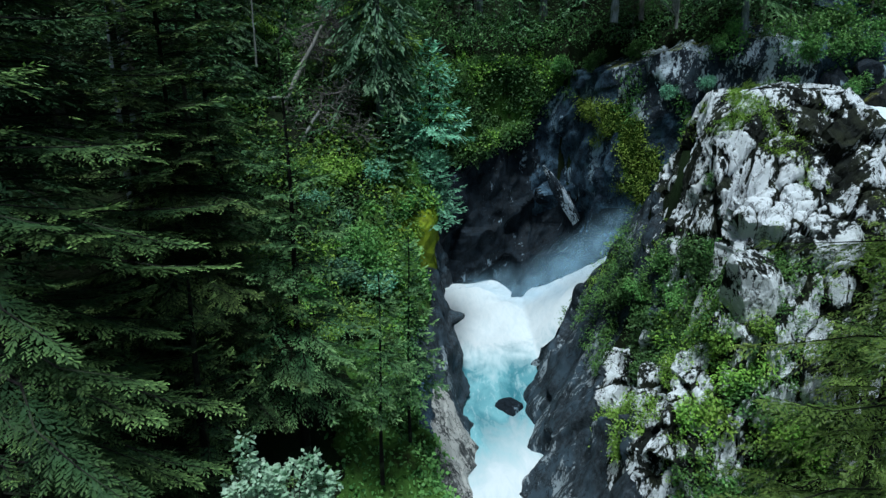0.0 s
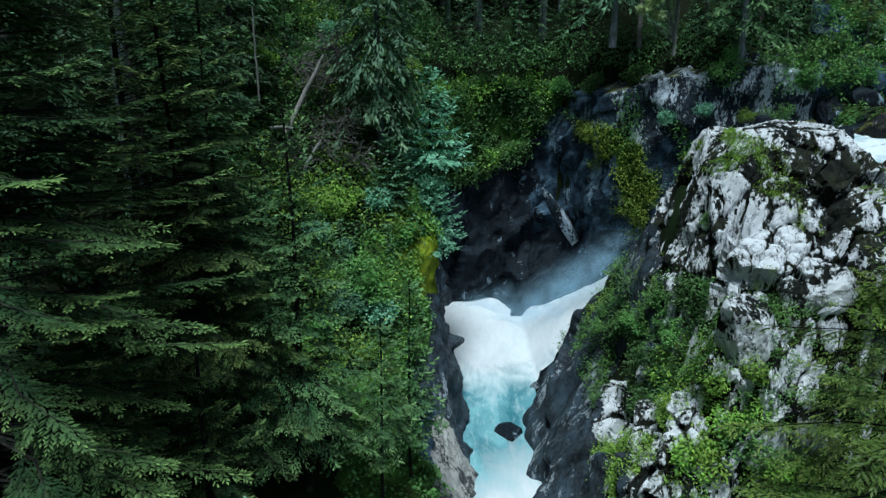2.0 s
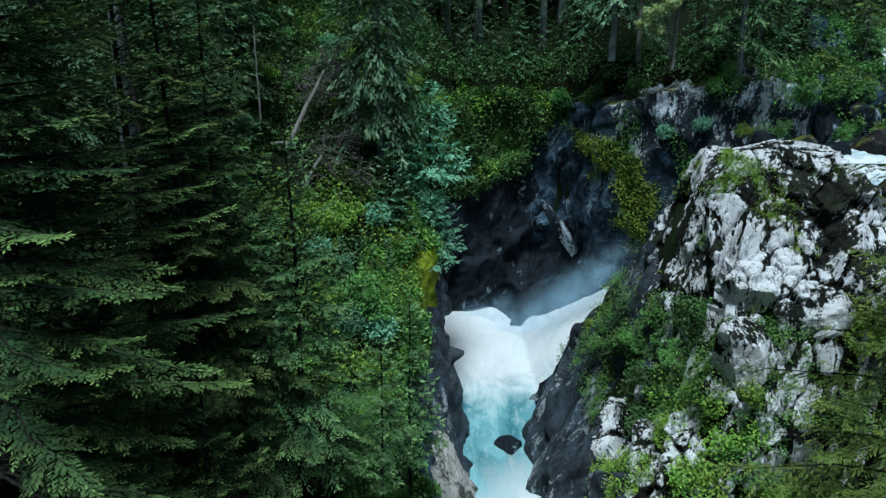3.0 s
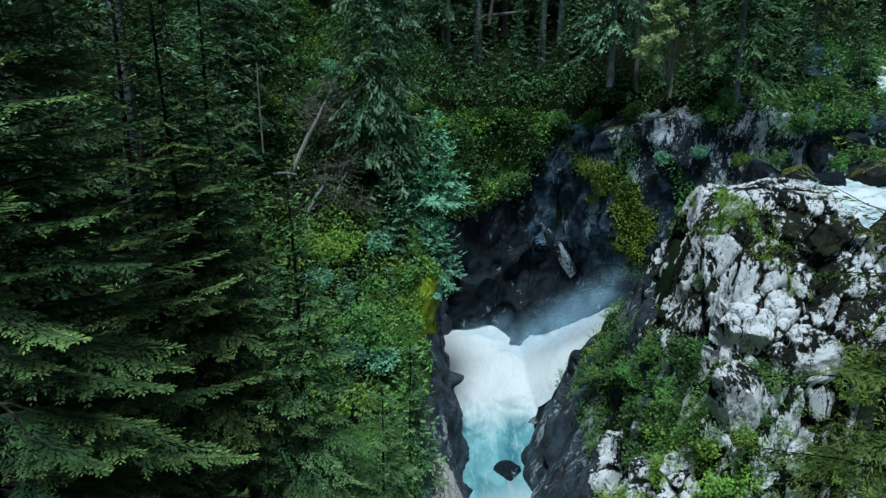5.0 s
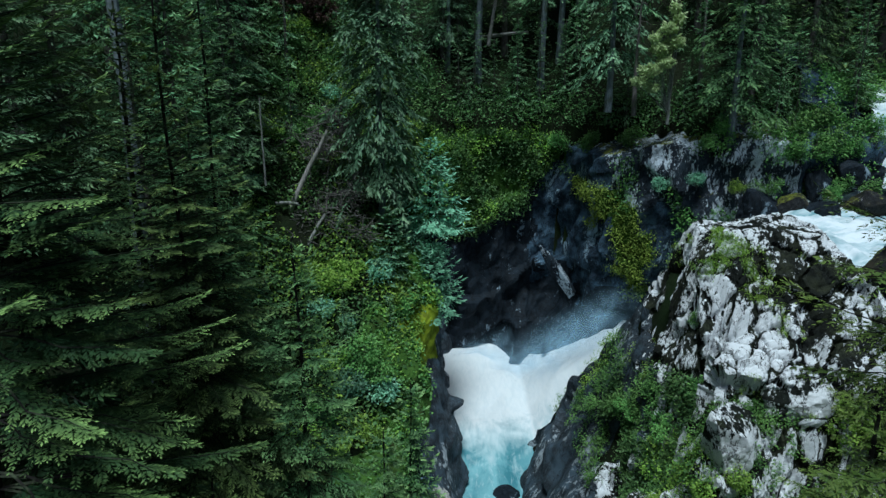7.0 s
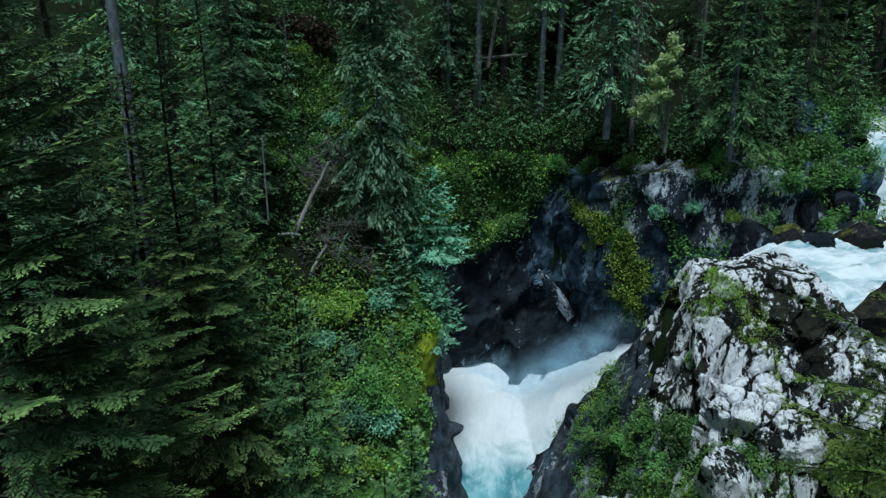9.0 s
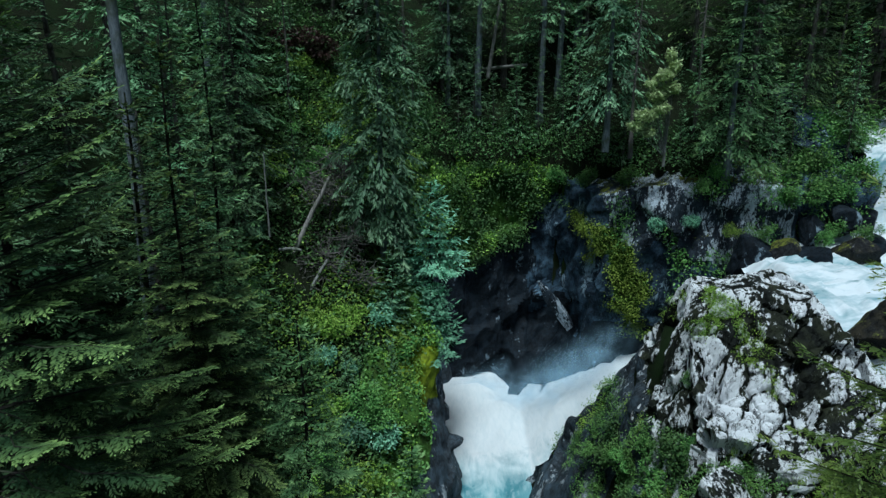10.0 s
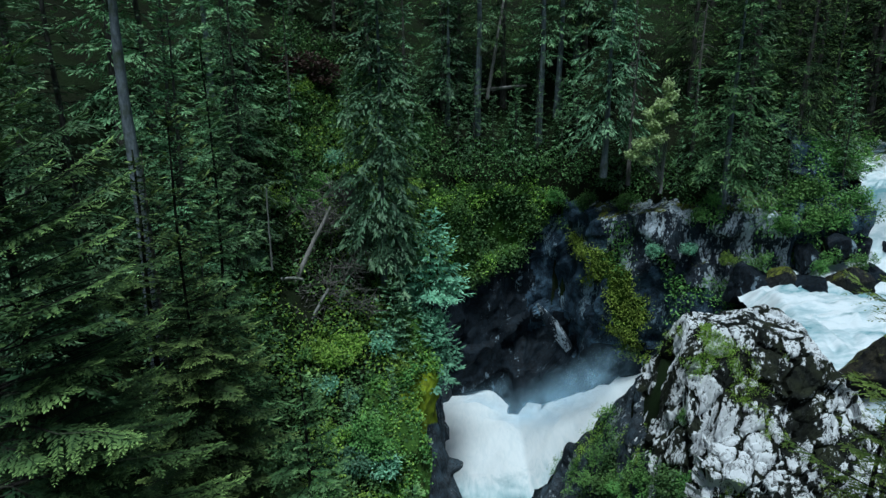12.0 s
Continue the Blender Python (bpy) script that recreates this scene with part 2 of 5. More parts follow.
def value_noise(p, k=0):
    """Smooth noise, -1 to 1, at the points p (n, 3)."""
    i = np.floor(p).astype(np.int64)
    f = p - i
    f = f * f * (3 - 2 * f)
    out = 0
    for dx in (0, 1):
        for dy in (0, 1):
            for dz in (0, 1):
                w = (f[:, 0] if dx else 1 - f[:, 0]) * (f[:, 1] if dy else 1 - f[:, 1]) * (f[:, 2] if dz else 1 - f[:, 2])
                out = out + w * lattice(i[:, 0] + dx, i[:, 1] + dy, i[:, 2] + dz, k)
    return out * 2 - 1


def fbm(p, size, octaves=4, k=0):
    p = np.asarray(p, float) / size
    return sum(value_noise(p * 2.03 ** o + 17.3 * o, k + o) * 0.5 ** o for o in range(octaves))


def facets(p, size, tilt, step, k=0):
    """Broken-rock relief: every cell of a jittered grid is a tilted plane with a step at its edge."""
    q = np.asarray(p, float) / size
    i = np.floor(q).astype(np.int64)
    best = np.full(len(q), 1e9)
    out = np.zeros(len(q))
    for dx in (-1, 0, 1):
        for dy in (-1, 0, 1):
            for dz in (-1, 0, 1):
                c = i + (dx, dy, dz)
                r = [lattice(c[:, 0], c[:, 1], c[:, 2], k + s) for s in range(6)]
                d = q - c - np.stack(r[:3], 1)
                dist = (d * d).sum(1)
                val = (d * (np.stack(r[3:], 1) - 0.5) * 2).sum(1) * tilt + (r[4] - 0.5) * step
                near = dist < best
                best[near], out[near] = dist[near], val[near]
    return out * size


def cells(p, size, k=0):
    """A random value for each cell of a jittered grid, and the distance to the cell's border."""
    q = np.asarray(p, float) / size
    i = np.floor(q).astype(np.int64)
    best, second, out = np.full(len(q), 1e9), np.full(len(q), 1e9), np.zeros(len(q))
    for dx in (-1, 0, 1):
        for dy in (-1, 0, 1):
            for dz in (-1, 0, 1):
                c = i + (dx, dy, dz)
                d = np.sqrt(((q - c - np.stack([lattice(c[:, 0], c[:, 1], c[:, 2], k + a) for a in range(3)], 1)) ** 2).sum(1))
                near = d < best
                second = np.where(near, best, np.minimum(second, d))
                out = np.where(near, lattice(c[:, 0], c[:, 1], c[:, 2], k + 7), out)
                best = np.where(near, d, best)
    return out, (second - best) * size


def make_mesh(name, verts, faces, material, tip=None, smooth=False, extra=None, tone=None):
    """A mesh from arrays; faces all quads or all triangles."""
    verts, faces = np.asarray(verts, np.float32), np.asarray(faces, np.int32)
    me = bpy.data.meshes.new(name)
    n, k = faces.shape
    me.vertices.add(len(verts))
    me.vertices.foreach_set("co", verts.ravel())
    me.loops.add(n * k)
    me.loops.foreach_set("vertex_index", faces.ravel())
    me.polygons.add(n)
    me.polygons.foreach_set("loop_start", np.arange(0, n * k, k, dtype=np.int32))
    me.polygons.foreach_set("loop_total", np.full(n, k, np.int32))
    me.polygons.foreach_set("use_smooth", np.full(n, smooth))
    for key, values in (("tip", tip), ("soft", extra), ("tone", tone)):
        if values is not None:
            me.attributes.new(key, "FLOAT", "POINT").data.foreach_set("value", np.asarray(values, np.float32))
    me.update()
    me.validate()
    me.materials.append(material)
    return me


def part(name, mesh, parent, label=""):
    ob = new(name, mesh)
    ob.parent = parent
    return tagged(ob, label)


def thing(name, at, label, category, group="", kind="", turn=0.0, size=1.0):
    ob = new(name)
    ob.empty_display_size = 0.2
    ob.matrix_world = pose(*at, 0, 0, turn) @ Matrix.Diagonal((size, size, size, 1))
    return tagged(ob, label, category, group, kind)


def grid_faces(nu, nv):
    a = np.arange((nu - 1) * nv).reshape(nu - 1, nv)[:, :-1].ravel()
    return np.stack([a, a + nv, a + nv + 1, a + 1], 1)


def sheet(name, p, material, smooth=True, extra=None, tone=None):
    """A mesh from a grid of points p (nu, nv, 3)."""
    nu, nv, _ = p.shape
    return make_mesh(name, p.reshape(-1, 3), grid_faces(nu, nv), material, None, smooth, extra, tone)


def normals_of(p):
    n = np.cross(np.gradient(p, axis=0), np.gradient(p, axis=1))
    return n / (np.linalg.norm(n, axis=2, keepdims=True) + 1e-9)


def tube(points, radii, sides=6):
    """Verts and quads of a tapered tube along points."""
    points, radii = np.asarray(points, float), np.asarray(radii, float)
    d = np.gradient(points, axis=0)
    d /= np.linalg.norm(d, axis=1, keepdims=True) + 1e-9
    ref = np.where(np.abs(d[:, 2:3]) > 0.9, [[1.0, 0, 0]], [[0, 0, 1.0]])
    u = np.cross(d, ref)
    u /= np.linalg.norm(u, axis=1, keepdims=True) + 1e-9
    w = np.cross(d, u)
    a = np.linspace(0, 2 * np.pi, sides, endpoint=False)
    v = points[:, None] + radii[:, None, None] * (u[:, None] * np.cos(a)[None, :, None] + w[:, None] * np.sin(a)[None, :, None])
    n = len(points)
    i, j = np.meshgrid(np.arange(n - 1), np.arange(sides), indexing="ij")
    j2 = (j + 1) % sides
    q = np.stack([i * sides + j, i * sides + j2, (i + 1) * sides + j2, (i + 1) * sides + j], -1).reshape(-1, 4)
    return v.reshape(-1, 3), q


def joined(pieces):
    """Several (verts, faces) as one."""
    vs, fs, at = [], [], 0
    for v, f in pieces:
        vs.append(v)
        fs.append(f + at)
        at += len(v)
    return np.concatenate(vs), np.concatenate(fs)


# ---- the land ----
def table(xs, ys):
    return lambda v: np.interp(v, xs, ys)


BACK_EDGE = table([-12, 2, 9, 12, 16, 20, 29.5, 33, 42], [56, 57, 57.5, 54.5, 47.5, 43.5, 43.5, 54, 52])
LEFT_FOOT = table([10, 20, 28, 33, 36, 37.3, 39.2, 41.5, 53, 57], [3.6, 3.2, 2.9, 2.4, 2.4, 1.9, 1.4, 1.3, 0.6, 2.0])
LEFT_LEAN = table([20, 28, 31, 33, 36, 37.3, 39.2, 41.5, 53], [0.78, 0.74, 0.58, 0.40, 0.32, 0.28, 0.12, 0.2, 0.15])


def left_slope(x, y):
    return 8 + 0.72 * np.maximum(0, -x - 2) + 0.75 * np.maximum(0, y - 30) - 0.35 * np.clip(30 - y, 0, 20)


def back_slope(x, y):
    d = y - BACK_EDGE(x)
    return 25.2 + 0.95 * np.clip(d, -2, 14) + 0.6 * np.clip(d - 14, 0, 300)


def massif(x, y):
    """The rock mass on the gorge's far bank: a leaning side, a flat top and a front that slopes down to the valley."""
    foot = np.interp(y, [20, 26, 32, 38], [3.2, 3.7, 4.6, 5.1])
    side = (np.minimum(x, 10.3) - foot) / (9.5 - foot) * 10.3 + np.maximum(x - 10.3, 0) * 3.5
    top = 22.2 + 0.04 * (x - 15) - 2.4 * np.maximum(0, x - 18.7)
    front = np.interp(y + 0.3 * (x - 13.3), [10, 16, 19.6, 20.8, 22.0, 24.5, 29, 60], [-4, 3, 9, 12.0, 15.8, 17.6, 22.2, 50])
    rear = 22 - 2.0 * (y - 31.0 - 0.10 * np.maximum(0, x - 13))
    along = np.clip(((x - 13.2) * -0.92 + (y - 25.7) * -0.39) / 3.2, 0, 1)
    off = np.hypot(x - 13.2 + 0.92 * 3.2 * along, y - 25.7 + 0.39 * 3.2 * along)
    return np.minimum(np.minimum(side, top), np.minimum(front, rear)) - 3.0 * np.exp(-(off / 0.7) ** 2)


def land(x, y):
    left, back = left_slope(x, y), back_slope(x, y)
    blend = np.clip((x + 6) / 7, 0, 1)
    far = np.where(y > BACK_EDGE(x) + 0.8, left * (1 - blend) + back * blend, -1.0)
    near_left = np.where(x < LEFT_FOOT(y) - LEFT_LEAN(y) * np.minimum(left, 16) - 0.8, left, -1.0)
    right = np.minimum(np.minimum(massif(x, y) - 1.6, 19.0), 30) + np.maximum(0, x - 30) * 0.5
    right = np.where((x > 6) & (y < 45), np.maximum(right, np.where((x > 21) & (y > 22), 18.8, -1.0) + np.maximum(0, x - 36) * 0.7), -1.0)
    bank = np.where((x > 36) & (y > 28), 24 + 0.8 * (x - 36), -1.0)
    return np.maximum(np.maximum(far, near_left), np.maximum(right, bank))


def spaced(lo, hi, step, reach):
    inner = np.arange(lo, hi + step / 2, step)
    grow = step * np.cumsum(1.35 ** np.arange(1, 40))
    grow = grow[grow < reach]
    return np.concatenate([lo - grow[::-1], inner, hi + grow])


gx, gy = np.meshgrid(spaced(-45, 50, 0.75, 600), spaced(-12, 100, 0.75, 900), indexing="ij")
gp = np.stack([gx, gy, land(gx, gy)], -1)
flat = gp.reshape(-1, 3).copy()
flat[:, 2] = 0
gp[..., 2] += (fbm(flat, 5.0, 4) * 0.5 + fbm(flat, 1.2, 2, 9) * 0.15).reshape(gx.shape)
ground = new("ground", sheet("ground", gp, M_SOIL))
tagged(ground, "dark forest floor of a steep wooded gorge", "ground", kind="structure")


def ground_z(x, y):
    return float(land(np.array([x]), np.array([y]))[0])


def soften(r, times=1):
    """Rounds off the steps of a relief on a grid."""
    for _ in range(times):
        r = np.pad(r, 1, "edge")
        r = (r[:-2, 1:-1] + r[2:, 1:-1] + r[1:-1, :-2] + r[1:-1, 2:] + 2 * r[1:-1, 1:-1]) / 6
    return r


# the left wall of the gorge
u = np.arange(12, 55.2, 0.16)
w = np.linspace(0, 1, 120)
U, Wt = np.meshgrid(u, w, indexing="ij")
top_z = np.minimum(left_slope(np.full_like(U, -2.0), U) + 0.4, 21.0 - 0.5 * np.maximum(0, U - 48))
climb = np.clip(Wt / 0.8, 0, 1)
Z = -1 + climb * (top_z + 1)
X = LEFT_FOOT(U) - LEFT_LEAN(U) * np.minimum(Z, 16) - np.clip((Wt - 0.8) / 0.2, 0, 1) * 3.5
Z = Z + np.clip((Wt - 0.8) / 0.2, 0, 1) * 2.0
lp = np.stack([X, U, Z], -1)
ln = -normals_of(lp)
q = lp.reshape(-1, 3)
skew = q @ np.array([[1, 0, 0.25], [0, 1, 0.1], [-0.3, 0, 0.6]])
rough = facets(skew, 2.6, 0.24, 0.42, 3) + 0.45 * facets(skew, 0.9, 0.3, 0.4, 5) + 0.5 * fbm(q, 3.5, 4, 2) + 0.07 * fbm(q, 0.5, 3, 6)
LEFT_P = lp + ln * soften((rough * 0.75).reshape(U.shape))[..., None]
left_cliff = new("cliff_left", sheet("cliff_left", LEFT_P, M_GORGE_ROCK, False))
left_cliff.data.materials.append(M_MOSS)


def centres(p):
    return (p[:-1, :-1] + p[1:, :-1] + p[1:, 1:] + p[:-1, 1:]).reshape(-1, 3) / 4


c = centres(LEFT_P)
mossy = (np.abs(c[:, 1] - 38.6 + 0.25 * (c[:, 2] - 12)) < 1.5 + 0.9 * fbm(c, 1.2, 3, 4)) & (np.abs(c[:, 2] - 12.3) < 2.3 + 0.8 * fbm(c, 1.0, 3, 5))
left_cliff.data.materials.append(M_BLOCK)
left_cliff.data.materials.append(M_SLATE)
block = (c[:, 1] < 31.5 + 0.5 * fbm(c, 2.0, 3, 61)) & (c[:, 2] < 5.6 + 0.7 * fbm(c, 1.5, 3, 62)) & (c[:, 0] > -0.6 + 0.4 * fbm(c, 1.5, 3, 63))
left_cliff.data.materials.append(M_TURF)
turf = ~mossy & (c[:, 2] > 5.6 + 0.6 * (c[:, 1] - 27.5) + 0.8 * fbm(c, 1.4, 3, 64))
block &= ~turf
dark_blue = ~block & ~mossy & ~turf & (c[:, 1] < 31.5)
left_cliff.data.polygons.foreach_set("material_index", (mossy + 2 * block + 3 * dark_blue + 4 * turf).astype(np.int32))
tagged(left_cliff, "dark grey fractured rock wall rising from the water", "cliff", kind="structure")

# the wall behind the plunge and along the upper river
CX = [-3, 1.5, 5, 9, 11.3, 12.6, 16.2, 20.2, 26, 30.5, 32.0, 32.3, 33.5]
CY = [51.5, 54.8, 56, 56.3, 53.8, 48.0, 45.2, 41.6, 41.2, 42.0, 44.6, 50, 64]
dist = np.concatenate([[0], np.cumsum(np.hypot(np.diff(CX), np.diff(CY)))])
s = np.arange(0, dist[-1], 0.2)
bx, by = np.interp(s, dist, CX), np.interp(s, dist, CY)
kernel = np.ones(11) / 11
bx, by = np.convolve(np.pad(bx, 5, "edge"), kernel, "valid"), np.convolve(np.pad(by, 5, "edge"), kernel, "valid")
nx, ny = np.gradient(by), -np.gradient(bx)
ln_ = np.hypot(nx, ny)
nx, ny = nx / ln_, ny / ln_
S, Wt = np.meshgrid(np.arange(len(s)), np.linspace(0, 1, 125), indexing="ij")
rim = np.interp(s, dist, [24, 24, 24, 24, 24, 24, 25, 25.8, 25.3, 25.5, 27.5, 30.5, 34])[S]
climb = np.clip(Wt / 0.86, 0, 1)
back = np.clip((Wt - 0.86) / 0.14, 0, 1)
Z = 1 + climb * (rim - 1) + back * 2.2
out = (0.5 - climb) * 2.2 - back * 3.5 + 4.6 * np.exp(-((bx[S] - 8.4) / 3.0) ** 2) * np.clip((10 - Z) / 7, 0, 1) * (by[S] > 50)
wp = np.stack([bx[S] + nx[S] * out, by[S] + ny[S] * out, Z], -1)
q = wp.reshape(-1, 3)
skew = q @ np.array([[1, 0, 0.45], [0, 1, 0.2], [-0.5, 0, 0.55]])
rough = 0.9 * facets(skew, 4.2, 0.36, 0.45, 13) + 0.75 * facets(skew, 1.5, 0.38, 0.5, 15) + 0.4 * facets(skew, 0.7, 0.32, 0.45, 17) + 0.5 * fbm(q, 5.0, 4, 12) + 0.06 * fbm(skew, 0.5, 3, 16)
toward = np.stack([nx[S], ny[S], np.zeros_like(Z)], -1)
BACK_P = wp + toward * soften((rough * 0.8).reshape(Z.shape))[..., None]
back_cliff = new("cliff_back", sheet("cliff_back", BACK_P, M_DARK_ROCK, False))
back_cliff.data.materials.append(M_GREY_ROCK)
c = centres(BACK_P)
back_cliff.data.materials.append(M_SLATE)
pale = (c[:, 2] > 19.4 + 1.8 * fbm(c, 2.5, 3, 9) - 1.6 * np.clip((c[:, 0] - 14) / 3, -1, 0)) & (c[:, 0] > 13.6 + 0.8 * fbm(c, 2.0, 3, 10)) & (c[:, 0] < 25.5)
slab = ~pale & (c[:, 2] > 12 + 2.5 * fbm(c, 3.0, 3, 19)) & (c[:, 0] > 9.0 + 0.6 * fbm(c, 2.0, 3, 20))
back_cliff.data.materials.append(M_TURF)
turf = (np.abs(c[:, 0] - 13.9 - 0.30 * (20 - c[:, 2])) < 1.0 + 1.0 * value_noise(c / 1.5, 4)) & (c[:, 2] > 12.7) & (c[:, 2] < 21.3)
turf |= (c[:, 0] < 11.6) & (c[:, 2] > 16 + 6 * np.clip((c[:, 0] - 5) / 5, 0, 1.2) + 2.0 * value_noise(c / 2.5, 4))
back_cliff.data.polygons.foreach_set("material_index", np.where(turf, 3, pale + 2 * slab).astype(np.int32))
tagged(back_cliff, "wet blue-black rock wall behind the plunge pool", "cliff", kind="structure")

# the pale rock mass on the other bank
xs = np.concatenate([np.arange(2.4, 15, 0.075), np.arange(15, 22.5, 0.11)])
ys = np.concatenate([np.arange(9, 18, 0.16), np.arange(18, 31, 0.065), np.arange(31, 40, 0.14)])
X, Y = np.meshgrid(xs, ys, indexing="ij")
mp = np.stack([X, Y, soften(np.maximum(massif(X, Y), -2), 6)], -1)
q = mp.reshape(-1, 3)
skew = q @ np.array([[1, 0, 0.12], [0.2, 1, 0.1], [-0.35, 0.1, 0.36]])
wrap = q[:, 0] - q[:, 1] + 0.18 * q[:, 2]
ribs = np.stack([wrap / 2.3, q[:, 2] / 8, 0 * wrap], 1)
ribs = 1.3 - 2.6 * np.abs(value_noise(ribs, 71)) ** 0.8 + 0.5 * (1 - 2 * np.abs(value_noise(ribs * 2.7, 72)))
lean = q @ np.array([[1, 0, 0.3], [0.15, 1, -0.2], [-0.3, 0.1, 0.42]]) + 0.3 * np.stack([fbm(q, 1.5, 3, 81), fbm(q, 1.5, 3, 82), fbm(q, 1.5, 3, 83)], 1)
slab_tone, slab_edge = cells(lean, 1.2, 91)
chip_tone, chip_edge = cells(lean * np.array([1, 1, 0.8]), 0.62, 95)
cracks = 0.22 * np.exp(-(slab_edge / 0.10) ** 2) + 0.08 * np.exp(-(chip_edge / 0.07) ** 2)
rough = 0.35 * ribs + 0.8 * facets(lean, 2.7, 0.36, 0.34, 23) + 0.8 * facets(lean, 1.2, 0.50, 0.32, 91) + 0.4 * facets(lean * np.array([1, 1, 0.8]), 0.62, 0.42, 0.30, 95) + 0.4 * fbm(q, 4.0, 4, 22) - cracks
tone = 0.5 + 0.6 * (slab_tone - 0.5) + 0.35 * (chip_tone - 0.5) - 1.3 * np.exp(-(slab_edge / 0.07) ** 2) - 0.55 * np.exp(-(chip_edge / 0.045) ** 2)
bank = np.where((q[:, 2] < 9.5) & (q[:, 1] < 28), 7.8, np.interp(q[:, 1], [24, 26, 27, 29.5, 33, 38], [7.6, 9.2, 10.3, 11.0, 11.6, 12.4]))
calmer = np.clip((bank + 0.4 - q[:, 0]) / 0.9, 0, 1)
tone -= 0.9 * np.exp(-((q[:, 0] - 16.4) / 1.9) ** 2 - ((q[:, 2] - 19.9) / 1.3) ** 2)
tone += 0.35 * np.exp(-((q[:, 0] - 13.8) / 0.9) ** 2 - ((q[:, 2] - 17.5) / 1.6) ** 2)
smooth_slabs = soften((0.9 * facets(lean, 3.2, 0.34, 0.10, 33) + 0.4 * facets(lean, 1.3, 0.36, 0.08, 34) + 0.35 * fbm(q, 2.5, 5, 35) - 0.2 * cracks).reshape(X.shape), 2).ravel()
rough = rough * (1 - calmer) + smooth_slabs * calmer
mn = normals_of(mp)
calm = np.interp(mp[..., 2], [17.5, 21.8], [1.0, 0.45]) * np.where(mn[..., 2] > 0.9, 0.6, 1)
MASS_P = mp + mn * ((rough * 0.95).reshape(X.shape) * soften(calm, 4))[..., None]
outcrop = new("rock_outcrop", sheet("rock_outcrop", MASS_P, M_WHITE_ROCK, False, None, tone))
outcrop.data.materials.append(M_GORGE_ROCK)
c = centres(MASS_P)
foot = np.where((c[:, 2] < 9.5) & (c[:, 1] < 28), 7.8, np.interp(c[:, 1], [24, 26, 27, 29.5, 33, 38], [7.6, 9.2, 10.3, 11.0, 11.6, 12.4])) + 0.9 * fbm(c, 2.0, 4, 7)
outcrop.data.polygons.foreach_set("material_index", (c[:, 0] < foot).astype(np.int32))
tagged(outcrop, "massive white and black streaked rock outcrop with moss", "rock outcrop", kind="structure")


# ---- water ----
def pool_z(x, y):
    z = np.interp(y, [0, 20, 26, 31, 38, 46, 52, 58], [-1.5, 0.6, 1.3, 1.9, 2.2, 3.2, 4.1, 4.3])
    ramp = np.interp(x, [7.2, 14, 16.5, 19.2, 20], [0, 6.0, 8.0, 13.5, 13.7]) * np.clip((y - 37.5) / 3, 0, 1)
    return z + ramp * np.clip((50.5 - 0.5 * (x - 8) - y) / 2.5 + 1, 0, 1)


X, Y = np.meshgrid(np.arange(-5, 21, 0.2), np.arange(10, 58, 0.2), indexing="ij")
churn = np.clip((Y - 36) / 6, 0.12, 1)
pts = np.stack([X.ravel(), Y.ravel() * 0.8, np.zeros(X.size)], 1)
Z = pool_z(X, Y) + (fbm(pts, 3.0, 2, 31) * 0.3 + np.abs(fbm(pts, 1.1, 2, 33)) * 0.12).reshape(X.shape) * churn
lower = new("water_lower", sheet("water_lower", np.stack([X, Y, Z], -1), M_FOAM))
tagged(lower, "churning white and turquoise glacier water in the gorge", "water", kind="structure")

X, Y = np.meshgrid(np.linspace(0, 1, 110), np.arange(20, 58, 0.2), indexing="ij")
west = np.interp(Y, [20, 40, 41.6, 44.6, 58], [20.4, 20.8, 27.0, 31.9, 33.0])
X = west + X * (40 - west)
course = np.interp(Y + 0.35 * (X - 30), [26, 31, 38, 41, 43.5, 45.2, 48, 70], [20.2, 20.9, 21.1, 21.6, 22.6, 27.4, 28.6, 31])
lipfall = np.clip(22.0 - X, 0, 3) * 0.8
pts = np.stack([X.ravel(), Y.ravel(), np.zeros(X.size)], 1)
Z = course - lipfall + (fbm(pts, 2.2, 3, 41) * 0.3 + np.abs(fbm(pts, 0.8, 3, 43)) * 0.3).reshape(X.shape)
upper = new("water_upper", sheet("water_upper", np.stack([X, Y, Z], -1), M_RIVER))
tagged(upper, "fast shallow river of white rapids above the outcrop", "water", kind="structure")

X, Y = np.meshgrid(np.linspace(18.9, 22.6, 30), np.arange(22, 33, 0.12), indexing="ij")
pts = np.stack([X.ravel() * 1.8, Y.ravel() * 0.6, np.zeros(X.size)], 1)
Z = np.interp(Y, [22, 25.2, 26.6, 28.0, 29.6, 31, 33], [13.0, 16.2, 18.4, 19.7, 20.5, 20.85, 20.95]) + (fbm(pts, 0.9, 3, 46) * 0.22).reshape(X.shape)
cascade = new("water_cascade", sheet("water_cascade", np.stack([X, Y, Z], -1), M_RIVER))
tagged(cascade, "white water spilling down beside the outcrop", "water", kind="structure")


